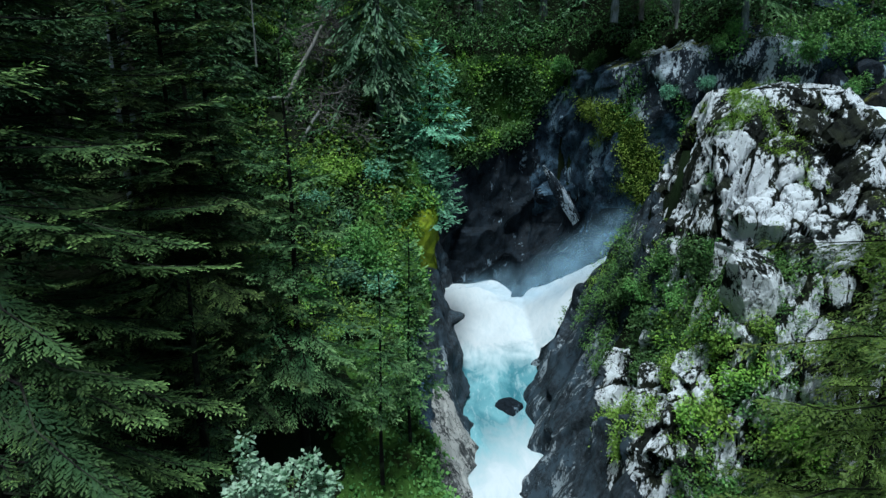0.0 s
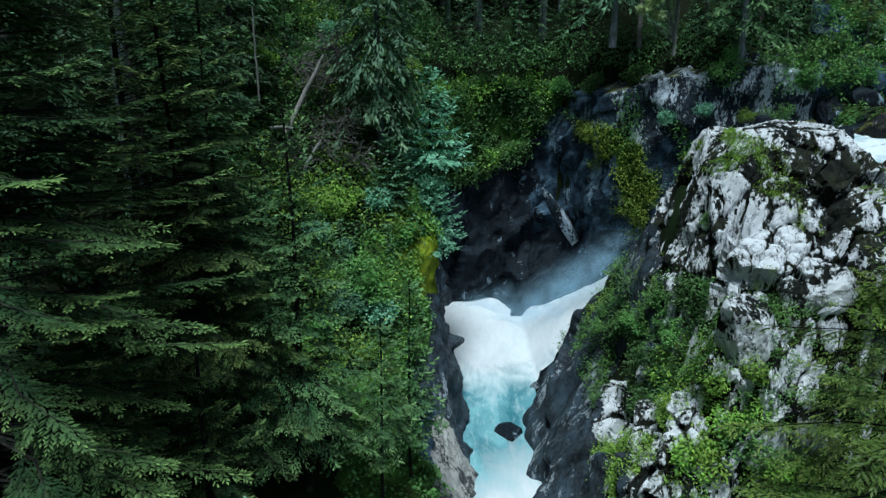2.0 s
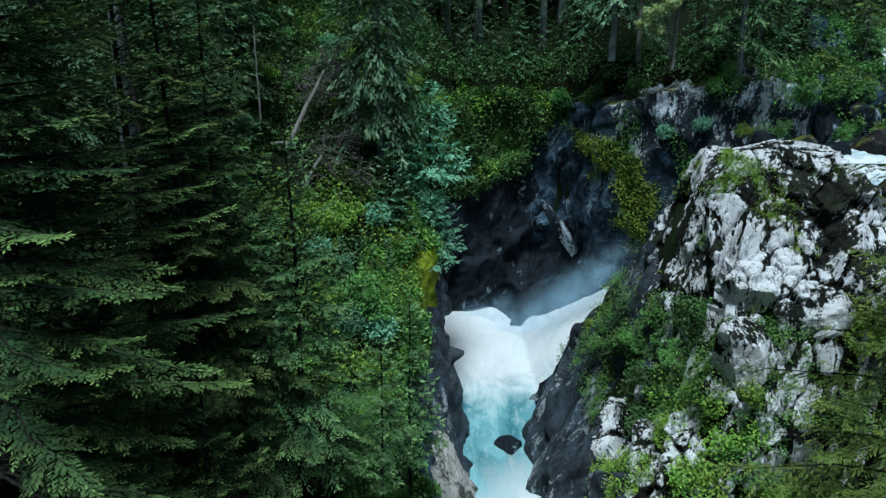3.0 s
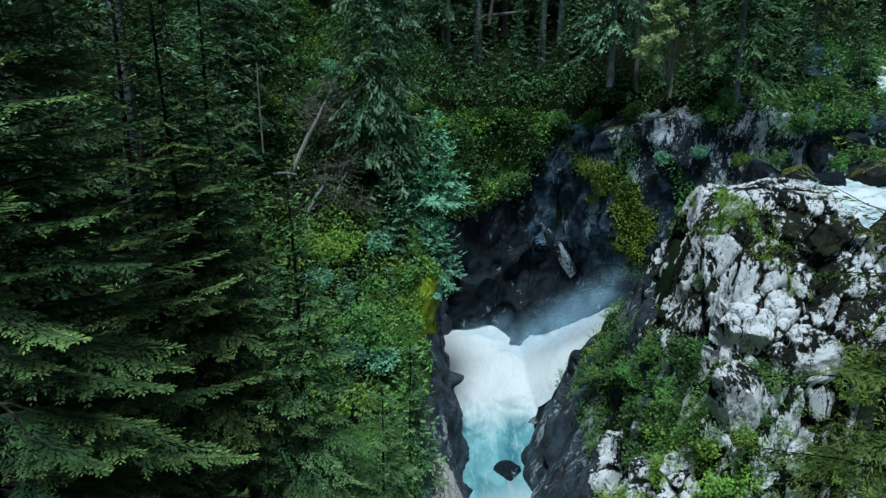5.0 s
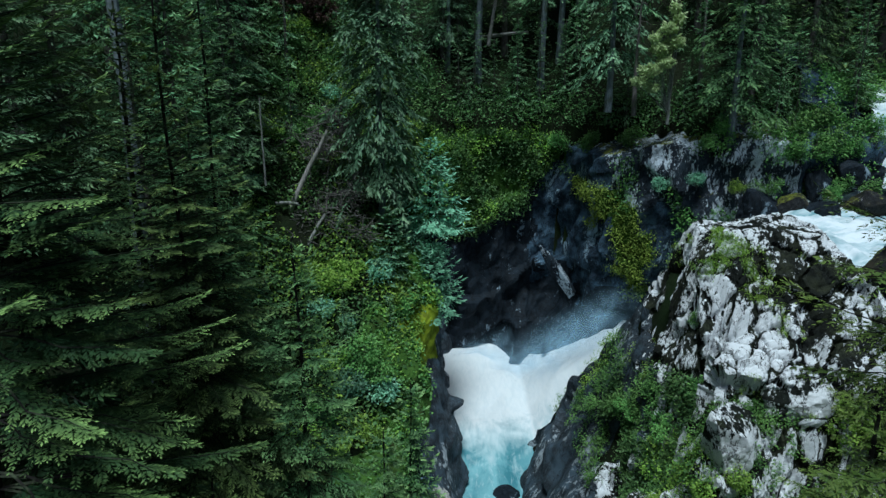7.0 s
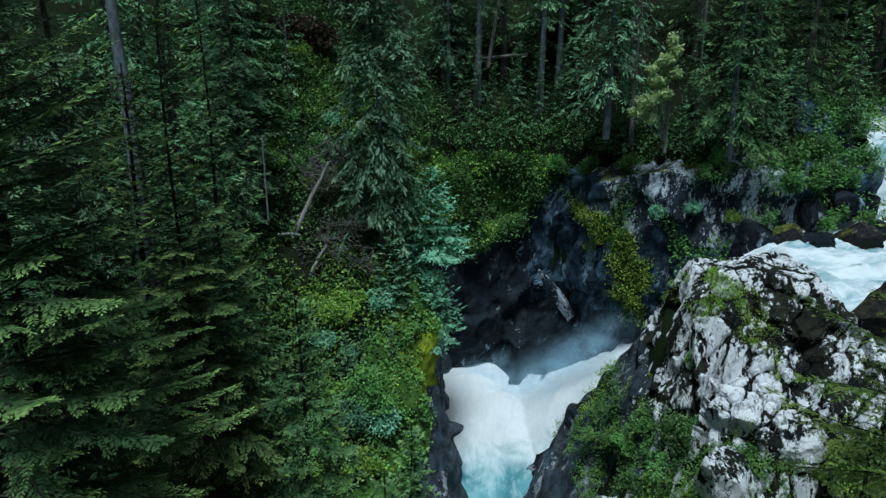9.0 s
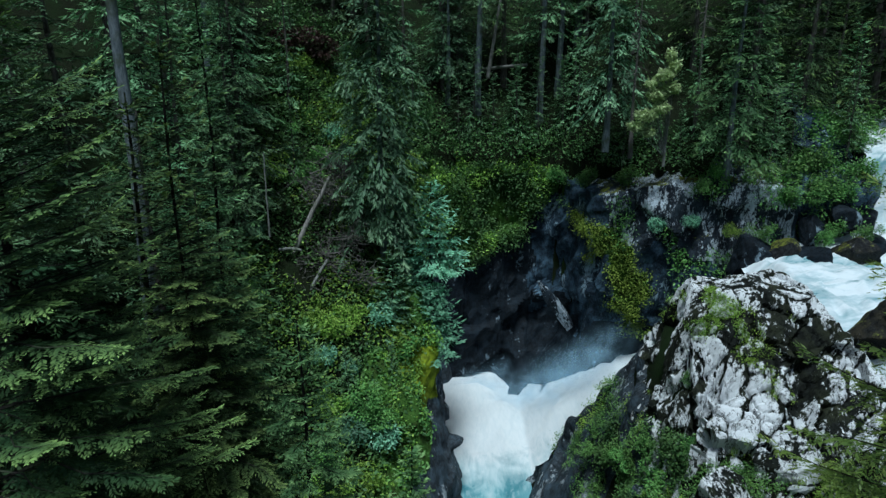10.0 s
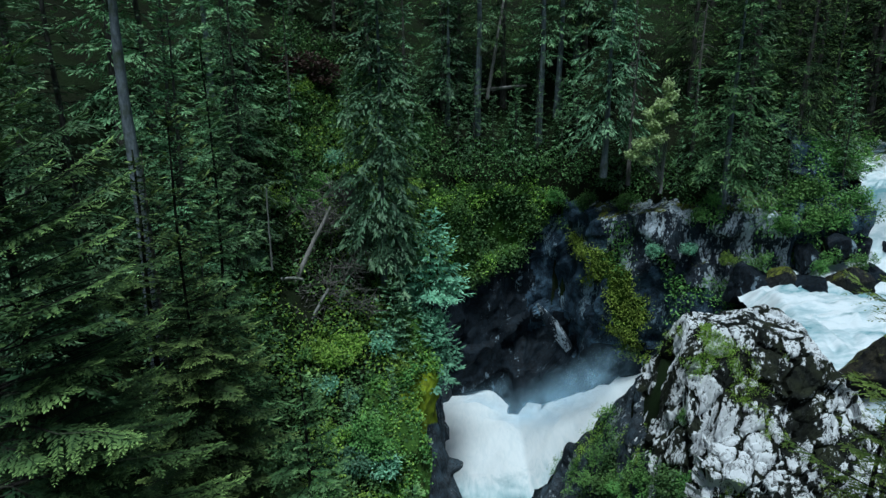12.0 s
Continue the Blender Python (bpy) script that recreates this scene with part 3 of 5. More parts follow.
def stone(name, at, size, material, label, seed, category="boulder", turn=0.0, flat=0.0, fine=4):
    """A broken boulder: a sphere cut by facets, sunk a little in its bed."""
    bm = bmesh.new()
    bmesh.ops.create_icosphere(bm, subdivisions=fine, radius=1.0)
    v = np.array([p.co[:] for p in bm.verts])
    n = v / np.linalg.norm(v, axis=1, keepdims=True)
    rng = np.random.default_rng(seed)
    faces = rng.normal(size=(12, 3))
    faces /= np.linalg.norm(faces, axis=1, keepdims=True)
    reach = np.min(np.where(n @ faces.T > 0.05, rng.uniform(0.6, 0.95, 12) / np.maximum(n @ faces.T, 0.05), 1.25), axis=1)
    box = n * (reach + 0.05 * fbm(n * 3 + seed, 1, 5, seed))[:, None]
    if flat:
        box[:, 2] = np.minimum(box[:, 2], flat + 0.08 * fbm(n * 3, 1, 3, seed + 5))
    v = box * np.array(size)
    for p, c in zip(bm.verts, v):
        p.co = c
    me = bpy.data.meshes.new(name)
    bm.to_mesh(me)
    bm.free()
    me.materials.append(material)
    ob = new(name, me)
    ob.matrix_world = pose(*at, 0, 0, turn)
    return tagged(ob, label, category)


stone("boulder", (4.4, 34.8, 1.9), (1.0, 0.8, 0.75), M_DARK_ROCK, "dark wet boulder standing in the turquoise pool", 3, turn=20, flat=0.7)
stone("boulder", (5.9, 34.4, 1.8), (0.4, 0.4, 0.35), M_DARK_ROCK, "small dark wet boulder at the pool's edge", 5)
stone("boulder", (22.6, 26.2, 20.7), (2.4, 1.8, 2.3), M_MOSSY_ROCK, "large flat-topped dark boulder with a mossy side", 8, flat=0.9, fine=6)
stone("boulder", (28.6, 41.5, 23.0), (1.4, 1.0, 1.1), M_DARK_ROCK, "dark wet boulder beside the upper falls", 11, turn=30)
stone("boulder", (31.0, 42.4, 22.8), (1.3, 1.0, 0.9), M_DARK_ROCK, "dark wet boulder in the rapids", 12, turn=70)
stone("boulder", (26.2, 40.9, 22.5), (0.9, 0.8, 1.3), M_DARK_ROCK, "pale-streaked upright boulder on the river bank", 14, turn=10)

stone("boulder", (32.0, 45.2, 25.4), (1.3, 1.5, 2.2), M_DARK_ROCK, "dark wet rock beside the falls", 24)
stone("boulder", (33.6, 42.6, 22.6), (1.2, 0.9, 0.9), M_DARK_ROCK, "dark wet boulder below the falls", 26, turn=40)
stone("rock_ledge", (12.1, 21.9, 14.5), (1.15, 1.1, 1.8), M_PALE_STONE, "white overhanging nose of the outcrop", 19, "rock", 15, fine=6)
stone("rock_ledge", (15.6, 22.6, 16.2), (1.4, 0.9, 0.9), M_PALE_STONE, "white slab leaning on the outcrop", 21, "rock", -20, fine=5)

stone("rock_rib", (10.3, 49.6, 13.2), (0.5, 0.42, 3.7), M_GREY_ROCK, "narrow pale rib of rock on the wet wall", 31, "rock", 0, fine=4).rotation_euler = (0.1, -0.62, 0.3)

for i, (x, y, z, sx, sy, sz) in enumerate([(21.6, 40.0, 20.8, 1.5, 1.1, 1.5), (23.6, 39.6, 20.8, 1.4, 1.1, 1.3), (25.7, 39.0, 20.9, 1.7, 1.2, 1.2), (28.2, 39.0, 21.2, 1.6, 1.2, 1.4), (30.4, 39.6, 21.4, 1.4, 1.2, 1.2)]):
    stone("boulder", (x, y, z), (sx, sy, sz), M_MOSSY_ROCK if i % 2 else M_DARK_ROCK, "dark mossy boulder at the river's edge", 50 + i, turn=37 * i, fine=5)

# spray over the plunge
for i, (at, wide, high, turn) in enumerate([((9.4, 47.6, 6.8), 9.0, 4.6, -28), ((12.0, 46.0, 10.0), 7.0, 4.6, -34), ((5.0, 52.6, 5.2), 10.0, 3.4, 0), ((7.6, 50.0, 5.2), 8.0, 3.4, -15), ((13.0, 45.0, 11.6), 6.0, 5.0, -36), ((10.6, 47.2, 8.4), 8.0, 4.6, -30)]):
    a, b = np.meshgrid(np.linspace(-1, 1, 40), np.linspace(-1, 1, 30), indexing="ij")
    wide, high = wide * 1.25, high * 1.5
    p = np.stack([a * wide / 2, 0.5 * np.sin(a * 2.2 + i) + 0.4 * b, b * high / 2 + a * wide * 0.16], -1)
    soft = (np.cos(np.clip(np.hypot(a, b), 0, 1) * np.pi) * 0.5 + 0.5) ** 1.3
    veil = new("spray", sheet("spray", p, M_SPRAY, True, soft.ravel()))
    veil.matrix_world = pose(*at, 0, 0, turn) @ pose(0, 0, 0, -42)
    tagged(veil, "thin white spray drifting off the falling water", "spray", "spray over the plunge", "stuff")


# ---- plants: makers ----
def bough(rng, length, bare, step, shoot, hang, fat):
    """One conifer bough along +x, in metres: side twigs that droop, each with rows of short shoots.
    Returns bases, directions, half-widths, and how near each shoot is to the outside."""
    base, vec, wid, tip = [], [], [], []
    x, side = bare * length, 1
    width = min(1.15, 0.36 * length + 0.12)
    while x < length:
        f = (x - bare * length) / (length * (1 - bare))
        reach = width * (1 - f) ** 0.65 * min(1, 0.45 + 1.6 * f) * rng.uniform(0.35, 1.3) + 0.08
        ang = radians(rng.uniform(38, 64) - 18 * f)
        fall = hang * rng.uniform(0.2, 1.0) * (1.1 - 0.6 * f)
        o = np.array([x, 0, 0])
        d = np.array([math.cos(ang), side * math.sin(ang), -0.12])
        lat = np.array([-d[1], d[0], 0])
        count = max(1, int(reach / (0.55 * shoot)))
        for j in range(count + 1):
            t = (j + rng.uniform(0.2, 0.8)) / (count + 1)
            p = o + d * reach * t - np.array([0, 0, fall * reach * t ** 1.5])
            for k in (-1, 1) if j < count else (0,):
                v = d * 0.8 + lat * k * rng.uniform(0.45, 0.85) + np.array([0, 0, rng.uniform(-0.25, 0.12) - 0.9 * fall * t])
                ln = shoot * (1.25 - 0.55 * t) * rng.uniform(0.7, 1.25)
                base.append(p)
                vec.append(v * ln)
                wid.append(ln * fat * rng.uniform(0.8, 1.2))
                # Low towards the inside, so inner shoots keep the colour darkened for shade.
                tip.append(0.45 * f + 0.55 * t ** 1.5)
        x += step * rng.uniform(0.7, 1.3)
        side = -side
    for k in range(3):
        base.append(np.array([length * (0.93 + 0.03 * k), 0, 0]))
        vec.append(np.array([shoot * 1.2, shoot * 0.5 * (k - 1), 0.05]))
        wid.append(shoot * fat)
        tip.append(1.0)
    return np.array(base), np.array(vec), np.array(wid), np.array(tip)


def quads_from(base, vec, wid, tip, rng, spread=0.35):
    """Lozenges on base along vec; returns verts, quads and tip values."""
    n = len(base)
    up = np.array([0, 0, 1.0]) + rng.normal(0, spread, (n, 3))
    lat = np.cross(vec, up)
    lat /= np.linalg.norm(lat, axis=1, keepdims=True) + 1e-9
    a = base + vec * 0.45 + lat * wid[:, None]
    b = base + vec * 0.45 - lat * wid[:, None]
    v = np.stack([base, a, base + vec, b], 1).reshape(-1, 3)
    f = np.arange(n * 4).reshape(n, 4)
    return v, f, np.repeat(tip, 4)


def crown_mesh(name, material, height, start, radius, seed, gap=0.6, spacing=0.7, droop=0.4, ragged=0.3, shape=0.75, arc=(0.0, 3.2), step=0.2, shoot=0.24, hang=0.5, fat=0.17, bare=0.25, growth=1.0, loose=0.3, rise=0.12, twist=0.4):
    """The crown of a conifer in tiers of boughs, from the lowest at start up to height. radius: the lowest boughs' length."""
    rng = np.random.default_rng(seed)
    lengths = [0.5, 0.9, 1.5, 2.3, 3.2, 4.3, 5.6, 7.2]
    stock = {}
    B, V, Wd, T, limbs = [], [], [], [], []
    z = start
    while z < height - 0.15:
        rel = (height - z) / (height - start)
        r0 = max(0.22, radius * rel ** shape)
        count = max(4, round(2 * min(arc[1], math.pi) * r0 * 0.62 / spacing))
        first = rng.uniform(-1, 1)
        for b in range(count):
            ang = arc[0] + arc[1] * ((2 * (b + first + rng.uniform(-0.35, 0.35)) / count + 1) % 2 - 1)
            ln = r0 * rng.uniform(1 - ragged * 1.5, 1 + ragged * 0.5)
            pick = int(np.argmin([abs(ln - a) for a in lengths]))
            key = (pick, int(rng.integers(4)))
            if key not in stock:
                stock[key] = bough(rng, lengths[pick], bare if lengths[pick] > 1.2 else 0.08, step, shoot, hang, fat)
            base, vec, wid, tip = stock[key]
            k = ln / lengths[pick]
            up = 0.75 * (1 - rel) ** 1.6 + rise
            sag = droop * (0.35 + 0.65 * rel ** 0.5) * rng.uniform(0.6, 1.3)
            end = rng.uniform(0.1, 0.5)
            roll = rng.normal(0, 0.14)

            def high(x):
                u = np.clip(x / ln, 0, 1.2)
                return ln * (up * u - sag * u ** 1.6 + end * np.clip(u - 0.65, 0, 1) ** 1.3)

            def placed(p):
                p = p + np.stack([0 * p[:, 0], 0 * p[:, 0], high(p[:, 0]) + roll * p[:, 1]], 1)
                ca, sa = math.cos(ang), math.sin(ang)
                return np.stack([p[:, 0] * ca - p[:, 1] * sa, p[:, 0] * sa + p[:, 1] * ca, p[:, 2]], 1) + o

            o = np.array([0, 0, z + rng.uniform(-gap, gap) * loose])
            a = placed(base * k)
            B.append(a)
            V.append(placed(base * k + vec) - a)
            Wd.append(wid)
            # growth scales the pale outer ends: fresh shoots plus light painted on them.
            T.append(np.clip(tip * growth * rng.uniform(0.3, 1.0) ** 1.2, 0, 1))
            if ln > 0.9:
                n = 4 if ln < 3.5 else 6
                line = np.stack([np.linspace(0, 0.95 * ln, n), 0.03 * ln * np.sin(np.arange(n) * 2.1 + b), np.zeros(n)], 1)
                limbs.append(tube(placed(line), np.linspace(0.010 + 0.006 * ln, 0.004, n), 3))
        z += gap * (0.55 + 0.45 * rel)
    base, vec, wid, tip = np.concatenate(B), np.concatenate(V), np.concatenate(Wd), np.concatenate(T)
    n = len(base)
    lat = np.cross(vec, np.array([0, 0, 1.0]) + rng.normal(0, twist, (n, 3)))
    lat /= np.linalg.norm(lat, axis=1, keepdims=True) + 1e-9
    mid = base + vec * 0.5
    v = np.stack([base, mid + lat * wid[:, None], base + vec, mid - lat * wid[:, None]], 1).reshape(-1, 3)
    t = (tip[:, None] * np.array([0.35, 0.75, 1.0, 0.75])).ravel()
    return [make_mesh(name, v, np.arange(n * 4).reshape(n, 4), material, t), make_mesh("branchwork", *joined(limbs), M_SHADED_BARK)]


def trunk_mesh(name, material, height, r0, seed, lean=0.0, sides=10, r1=0.03):
    rng = np.random.default_rng(seed)
    z = np.linspace(-1.0, height, 24)
    line = np.stack([lean * (z / height) ** 2 + 0.05 * np.sin(z * 0.5 + seed), 0.05 * np.cos(z * 0.4 + seed), z], 1)
    r = r0 + (r1 - r0) * np.clip(z / height, 0, 1) ** 0.8 + 0.25 * r0 * np.exp(-np.maximum(z, 0) * 1.2)
    r *= 1 + rng.uniform(-0.05, 0.05, len(r))
    return make_mesh(name, *tube(line, r, sides), material, None, True)


def conifer(name, at, crown, trunk, label, group, limbs=None, turn=0.0, size=1.0, extra=()):
    tree = thing(name, at, label, "tree", group, "", turn, size)
    part("trunk", trunk, tree)
    if limbs:
        tagged(part("branchwork", limbs, tree), kind="stuff")
    part("crown", crown[0], tree)
    for nm, me in extra:
        part(nm, me, tree)
    return tree


def leaf_cloud(name, material, lobes, count, leaf, seed, flatten=0.5, shell=0.55):
    """Leaves in the outer shell of several lumpy lobes (x, y, z, rx, ry, rz)."""
    rng = np.random.default_rng(seed)
    lobes = np.asarray(lobes, float)
    vol = lobes[:, 3] * lobes[:, 4] * lobes[:, 5]
    pick = rng.choice(len(lobes), count, p=vol ** 0.7 / (vol ** 0.7).sum())
    d = rng.normal(size=(count, 3))
    d /= np.linalg.norm(d, axis=1, keepdims=True)
    r = 1 - shell * rng.uniform(0, 1, count) ** 1.6
    lump = 1 + 0.35 * value_noise(d * 2.1 + pick[:, None] * 5.1 + seed, 1) + 0.2 * value_noise(d * 5 + pick[:, None] * 3.3, 2)
    p = lobes[pick, :3] + d * lobes[pick, 3:] * (r * lump)[:, None]
    keep = value_noise(p * 1.6 / max(0.5, lobes[:, 3].mean()) + seed, 4) > -0.42
    p, d, r = p[keep], d[keep], r[keep]
    n = len(p)
    vec = d * np.array([1, 1, 0.3]) + rng.normal(0, 0.6, (n, 3))
    vec[:, 2] -= 0.25
    vec /= np.linalg.norm(vec, axis=1, keepdims=True)
    size = leaf * rng.uniform(0.6, 1.35, n)
    # Outer leaves are fresh and pale; the upward term paints in top light.
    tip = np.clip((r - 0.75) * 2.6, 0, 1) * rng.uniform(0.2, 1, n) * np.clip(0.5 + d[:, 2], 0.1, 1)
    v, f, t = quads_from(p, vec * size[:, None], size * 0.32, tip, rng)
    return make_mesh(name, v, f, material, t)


def stems_mesh(name, material, lobes, seed, r=0.03):
    rng = np.random.default_rng(seed)
    pieces = []
    for lx, ly, lz, rx, ry, rz in lobes:
        for k in range(3):
            end = np.array([lx, ly, lz]) + rng.normal(0, 0.45, 3) * (rx, ry, rz)
            t = np.linspace(0, 1, 7)[:, None]
            line = np.array([0, 0, -0.3]) * (1 - t) + end * t + np.array([0, 0, 1]) * 0.25 * np.sin(t * 3.14) * rz
            pieces.append(tube(line, np.linspace(r, r * 0.25, 7), 5))
    return make_mesh(name, *joined(pieces), material, None, True)


def shrub(name, at, lobes, material, count, leaf, label, seed, group="", wood=None, category="shrub", turn=0.0, size=1.0):
    ob = thing(name, at, label, category, group, "", turn, size)
    tagged(part("stemwork", stems_mesh("stemwork", wood or M_TWIG, lobes, seed), ob), kind="stuff")
    part("leaves", leaf_cloud("leaves", material, lobes, count, leaf, seed), ob)
    return ob


def cover(name, points, normals, material, per, leaf, spread, label, seed, lift=0.12, category="undergrowth"):
    """Low growth over a surface: tufts of leaves at the given points. Uncountable, so one object."""
    rng = np.random.default_rng(seed)
    n = len(points) * per
    p = np.repeat(points, per, 0) + rng.normal(0, spread, (n, 3)) * (1, 1, 0.7) + np.repeat(normals, per, 0) * (lift + np.abs(rng.normal(0, lift, (n, 1))))
    vec = np.repeat(normals, per, 0) * 0.5 + rng.normal(0, 0.65, (n, 3)) + np.array([0, -0.25, -0.1])
    vec /= np.linalg.norm(vec, axis=1, keepdims=True)
    size = leaf * rng.uniform(0.55, 1.4, n)
    v, f, t = quads_from(p, vec * size[:, None], size * 0.34, rng.uniform(0, 0.6, n) ** 2, rng)
    return tagged(new(name, make_mesh(name, v, f, material, t)), label, category, kind="stuff")


def on_sheet(p, flip, test, count, seed):
    """Points and normals on a sheet where test(x, y, z, upness) holds."""
    rng = np.random.default_rng(seed)
    n = normals_of(p) * flip
    q, n = p.reshape(-1, 3), n.reshape(-1, 3)
    ok = np.flatnonzero(test(q[:, 0], q[:, 1], q[:, 2], n[:, 2], q))
    pick = rng.choice(ok, min(count, len(ok)), replace=len(ok) < count)
    return q[pick], n[pick]


def on_land(count, x0, x1, y0, y1, seed, test=None):
    rng = np.random.default_rng(seed)
    x, y = rng.uniform(x0, x1, count), rng.uniform(y0, y1, count)
    z = land(x, y)
    q = np.stack([x, y, z], 1)
    ok = z > 3
    if test is not None:
        ok &= test(x, y, z, q)
    n = np.stack([-(land(x + 0.3, y) - z) / 0.3, -(land(x, y + 0.3) - z) / 0.3, np.ones_like(z)], 1)
    n /= np.linalg.norm(n, axis=1, keepdims=True)
    return q[ok], n[ok]


# ---- the near conifers on the left bank ----
NEAR = "conifers on the near bank"


def near_tree(at, height, start, radius, seed, material, label, r0=0.3, name="spruce_tree", bark_of=None, **more):
    crown = crown_mesh("crown", material, height, start, radius, seed, **more)
    # Unless given a bark, near trunks wear the near-black one as painted shade.
    return conifer(name, at, crown, trunk_mesh("trunk", bark_of or M_SHADED_BARK, height, r0, seed), label, NEAR, crown[1])


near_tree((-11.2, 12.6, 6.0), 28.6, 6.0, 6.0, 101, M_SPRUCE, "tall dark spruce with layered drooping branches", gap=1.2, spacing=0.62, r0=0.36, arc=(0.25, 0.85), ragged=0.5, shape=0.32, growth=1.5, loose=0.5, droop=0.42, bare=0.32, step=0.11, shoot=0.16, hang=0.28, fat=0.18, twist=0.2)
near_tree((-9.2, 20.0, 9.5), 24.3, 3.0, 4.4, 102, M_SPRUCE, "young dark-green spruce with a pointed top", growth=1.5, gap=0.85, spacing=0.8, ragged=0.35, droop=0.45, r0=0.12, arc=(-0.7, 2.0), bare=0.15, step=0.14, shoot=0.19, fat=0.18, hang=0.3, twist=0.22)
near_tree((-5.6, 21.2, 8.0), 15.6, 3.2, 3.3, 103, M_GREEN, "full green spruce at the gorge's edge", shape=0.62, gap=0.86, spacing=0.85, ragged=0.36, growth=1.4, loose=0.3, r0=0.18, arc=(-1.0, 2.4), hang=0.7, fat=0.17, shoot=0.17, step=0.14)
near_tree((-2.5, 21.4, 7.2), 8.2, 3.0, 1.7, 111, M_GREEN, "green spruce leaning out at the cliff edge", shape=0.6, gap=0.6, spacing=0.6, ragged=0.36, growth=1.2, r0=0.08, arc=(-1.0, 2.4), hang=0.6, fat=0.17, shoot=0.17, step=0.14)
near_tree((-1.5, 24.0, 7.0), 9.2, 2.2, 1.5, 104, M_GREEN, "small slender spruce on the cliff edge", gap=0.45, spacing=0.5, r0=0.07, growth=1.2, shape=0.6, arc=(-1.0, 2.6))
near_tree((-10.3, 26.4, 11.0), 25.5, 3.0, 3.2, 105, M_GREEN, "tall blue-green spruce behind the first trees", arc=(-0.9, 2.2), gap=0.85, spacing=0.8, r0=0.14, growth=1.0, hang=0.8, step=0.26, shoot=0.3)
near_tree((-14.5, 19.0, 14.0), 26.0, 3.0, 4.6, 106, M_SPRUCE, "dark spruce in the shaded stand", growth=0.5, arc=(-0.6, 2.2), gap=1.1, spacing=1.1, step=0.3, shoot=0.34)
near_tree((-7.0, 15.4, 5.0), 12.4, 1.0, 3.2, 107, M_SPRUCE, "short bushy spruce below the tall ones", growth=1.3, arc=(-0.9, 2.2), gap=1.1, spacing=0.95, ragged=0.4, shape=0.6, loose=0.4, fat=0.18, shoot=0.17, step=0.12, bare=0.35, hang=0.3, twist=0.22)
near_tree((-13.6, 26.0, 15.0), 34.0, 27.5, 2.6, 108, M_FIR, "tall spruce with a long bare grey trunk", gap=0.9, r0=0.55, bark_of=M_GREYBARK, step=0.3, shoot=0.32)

# the shaded stand behind them; lower growth puts its shade into the needles
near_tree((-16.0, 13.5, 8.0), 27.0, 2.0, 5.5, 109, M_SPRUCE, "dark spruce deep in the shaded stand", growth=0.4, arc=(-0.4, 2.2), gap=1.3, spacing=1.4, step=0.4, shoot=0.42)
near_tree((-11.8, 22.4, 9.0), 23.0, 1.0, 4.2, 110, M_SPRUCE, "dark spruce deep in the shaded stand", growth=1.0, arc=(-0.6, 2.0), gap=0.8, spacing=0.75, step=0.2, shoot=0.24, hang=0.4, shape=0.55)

# right foreground
near_tree((10.6, 9.3, 2.0), 31.0, 9.0, 4.9, 401, M_LARCH, "yellow-green larch with feathery hanging branches", arc=(3.3, 1.2), gap=1.25, spacing=1.2, ragged=0.42, droop=0.5, shape=0.3, name="larch_tree", growth=1.0, hang=1.1, bare=0.25, step=0.10, shoot=0.13, fat=0.16)
near_tree((14.6, 17.6, 7.5), 12.6, 2.0, 3.6, 402, M_LARCH, "yellow-green larch beside the outcrop", arc=(3.8, 2.0), ragged=0.45, droop=0.5, name="larch_tree", growth=1.0, spacing=1.0, gap=0.95, hang=1.1, fat=0.16, shoot=0.16, step=0.14)
near_tree((12.6, 15.2, 4.5), 9.0, 1.0, 2.8, 403, M_LARCH, "low bushy larch below the outcrop", arc=(3.9, 2.0), ragged=0.45, droop=0.45, name="larch_tree", growth=1.0, spacing=0.95, gap=0.85, hang=0.9, fat=0.16, shoot=0.16, step=0.14)
near_tree((17.2, 20.4, 9.5), 13.2, 2.0, 3.0, 404, M_LARCH, "yellow-green larch at the outcrop's end", arc=(3.9, 2.0), ragged=0.45, droop=0.6, name="larch_tree", gap=0.95, spacing=0.95, shape=0.6, growth=0.9, hang=1.1, fat=0.16, shoot=0.16, step=0.14)

# young larches over the gorge and the tall spruce above them
near_tree((-0.9, 43.4, 18.6), 7.2, 0.8, 3.0, 405, M_TEAL, "blue-green young larch overhanging the gorge", growth=0.6, hang=0.9, arc=(-1.0, 2.4), gap=0.7, spacing=0.7, step=0.28, shoot=0.34, fat=0.2, droop=0.3, r0=0.12, name="larch_tree")
near_tree((-0.9, 41.2, 13.6), 4.6, 0.3, 2.8, 406, M_TEAL, "bushy blue-green larch on the cliff edge", growth=0.6, hang=0.9, arc=(-1.0, 2.4), gap=0.55, spacing=0.7, step=0.28, shoot=0.34, fat=0.2, droop=0.3, shape=0.55, r0=0.1, name="larch_tree")
near_tree((-3.6, 39.5, 15.4), 6.0, 0.5, 2.1, 407, M_FIR, "small blue-green spruce on the slope", arc=(-1.2, 2.4), gap=0.6, spacing=0.7, step=0.28, shoot=0.34, fat=0.2, r0=0.1)
near_tree((-4.5, 42.8, 19.2), 27.0, 4.5, 3.9, 408, M_FIR, "tall spruce with drooping grey-green boughs", arc=(-1.5, 2.4), gap=0.95, spacing=1.0, step=0.26, shoot=0.36, fat=0.19, droop=0.85, hang=1.3, shape=0.5, ragged=0.42, r0=0.3, growth=1.0, bark_of=M_GREYBARK)
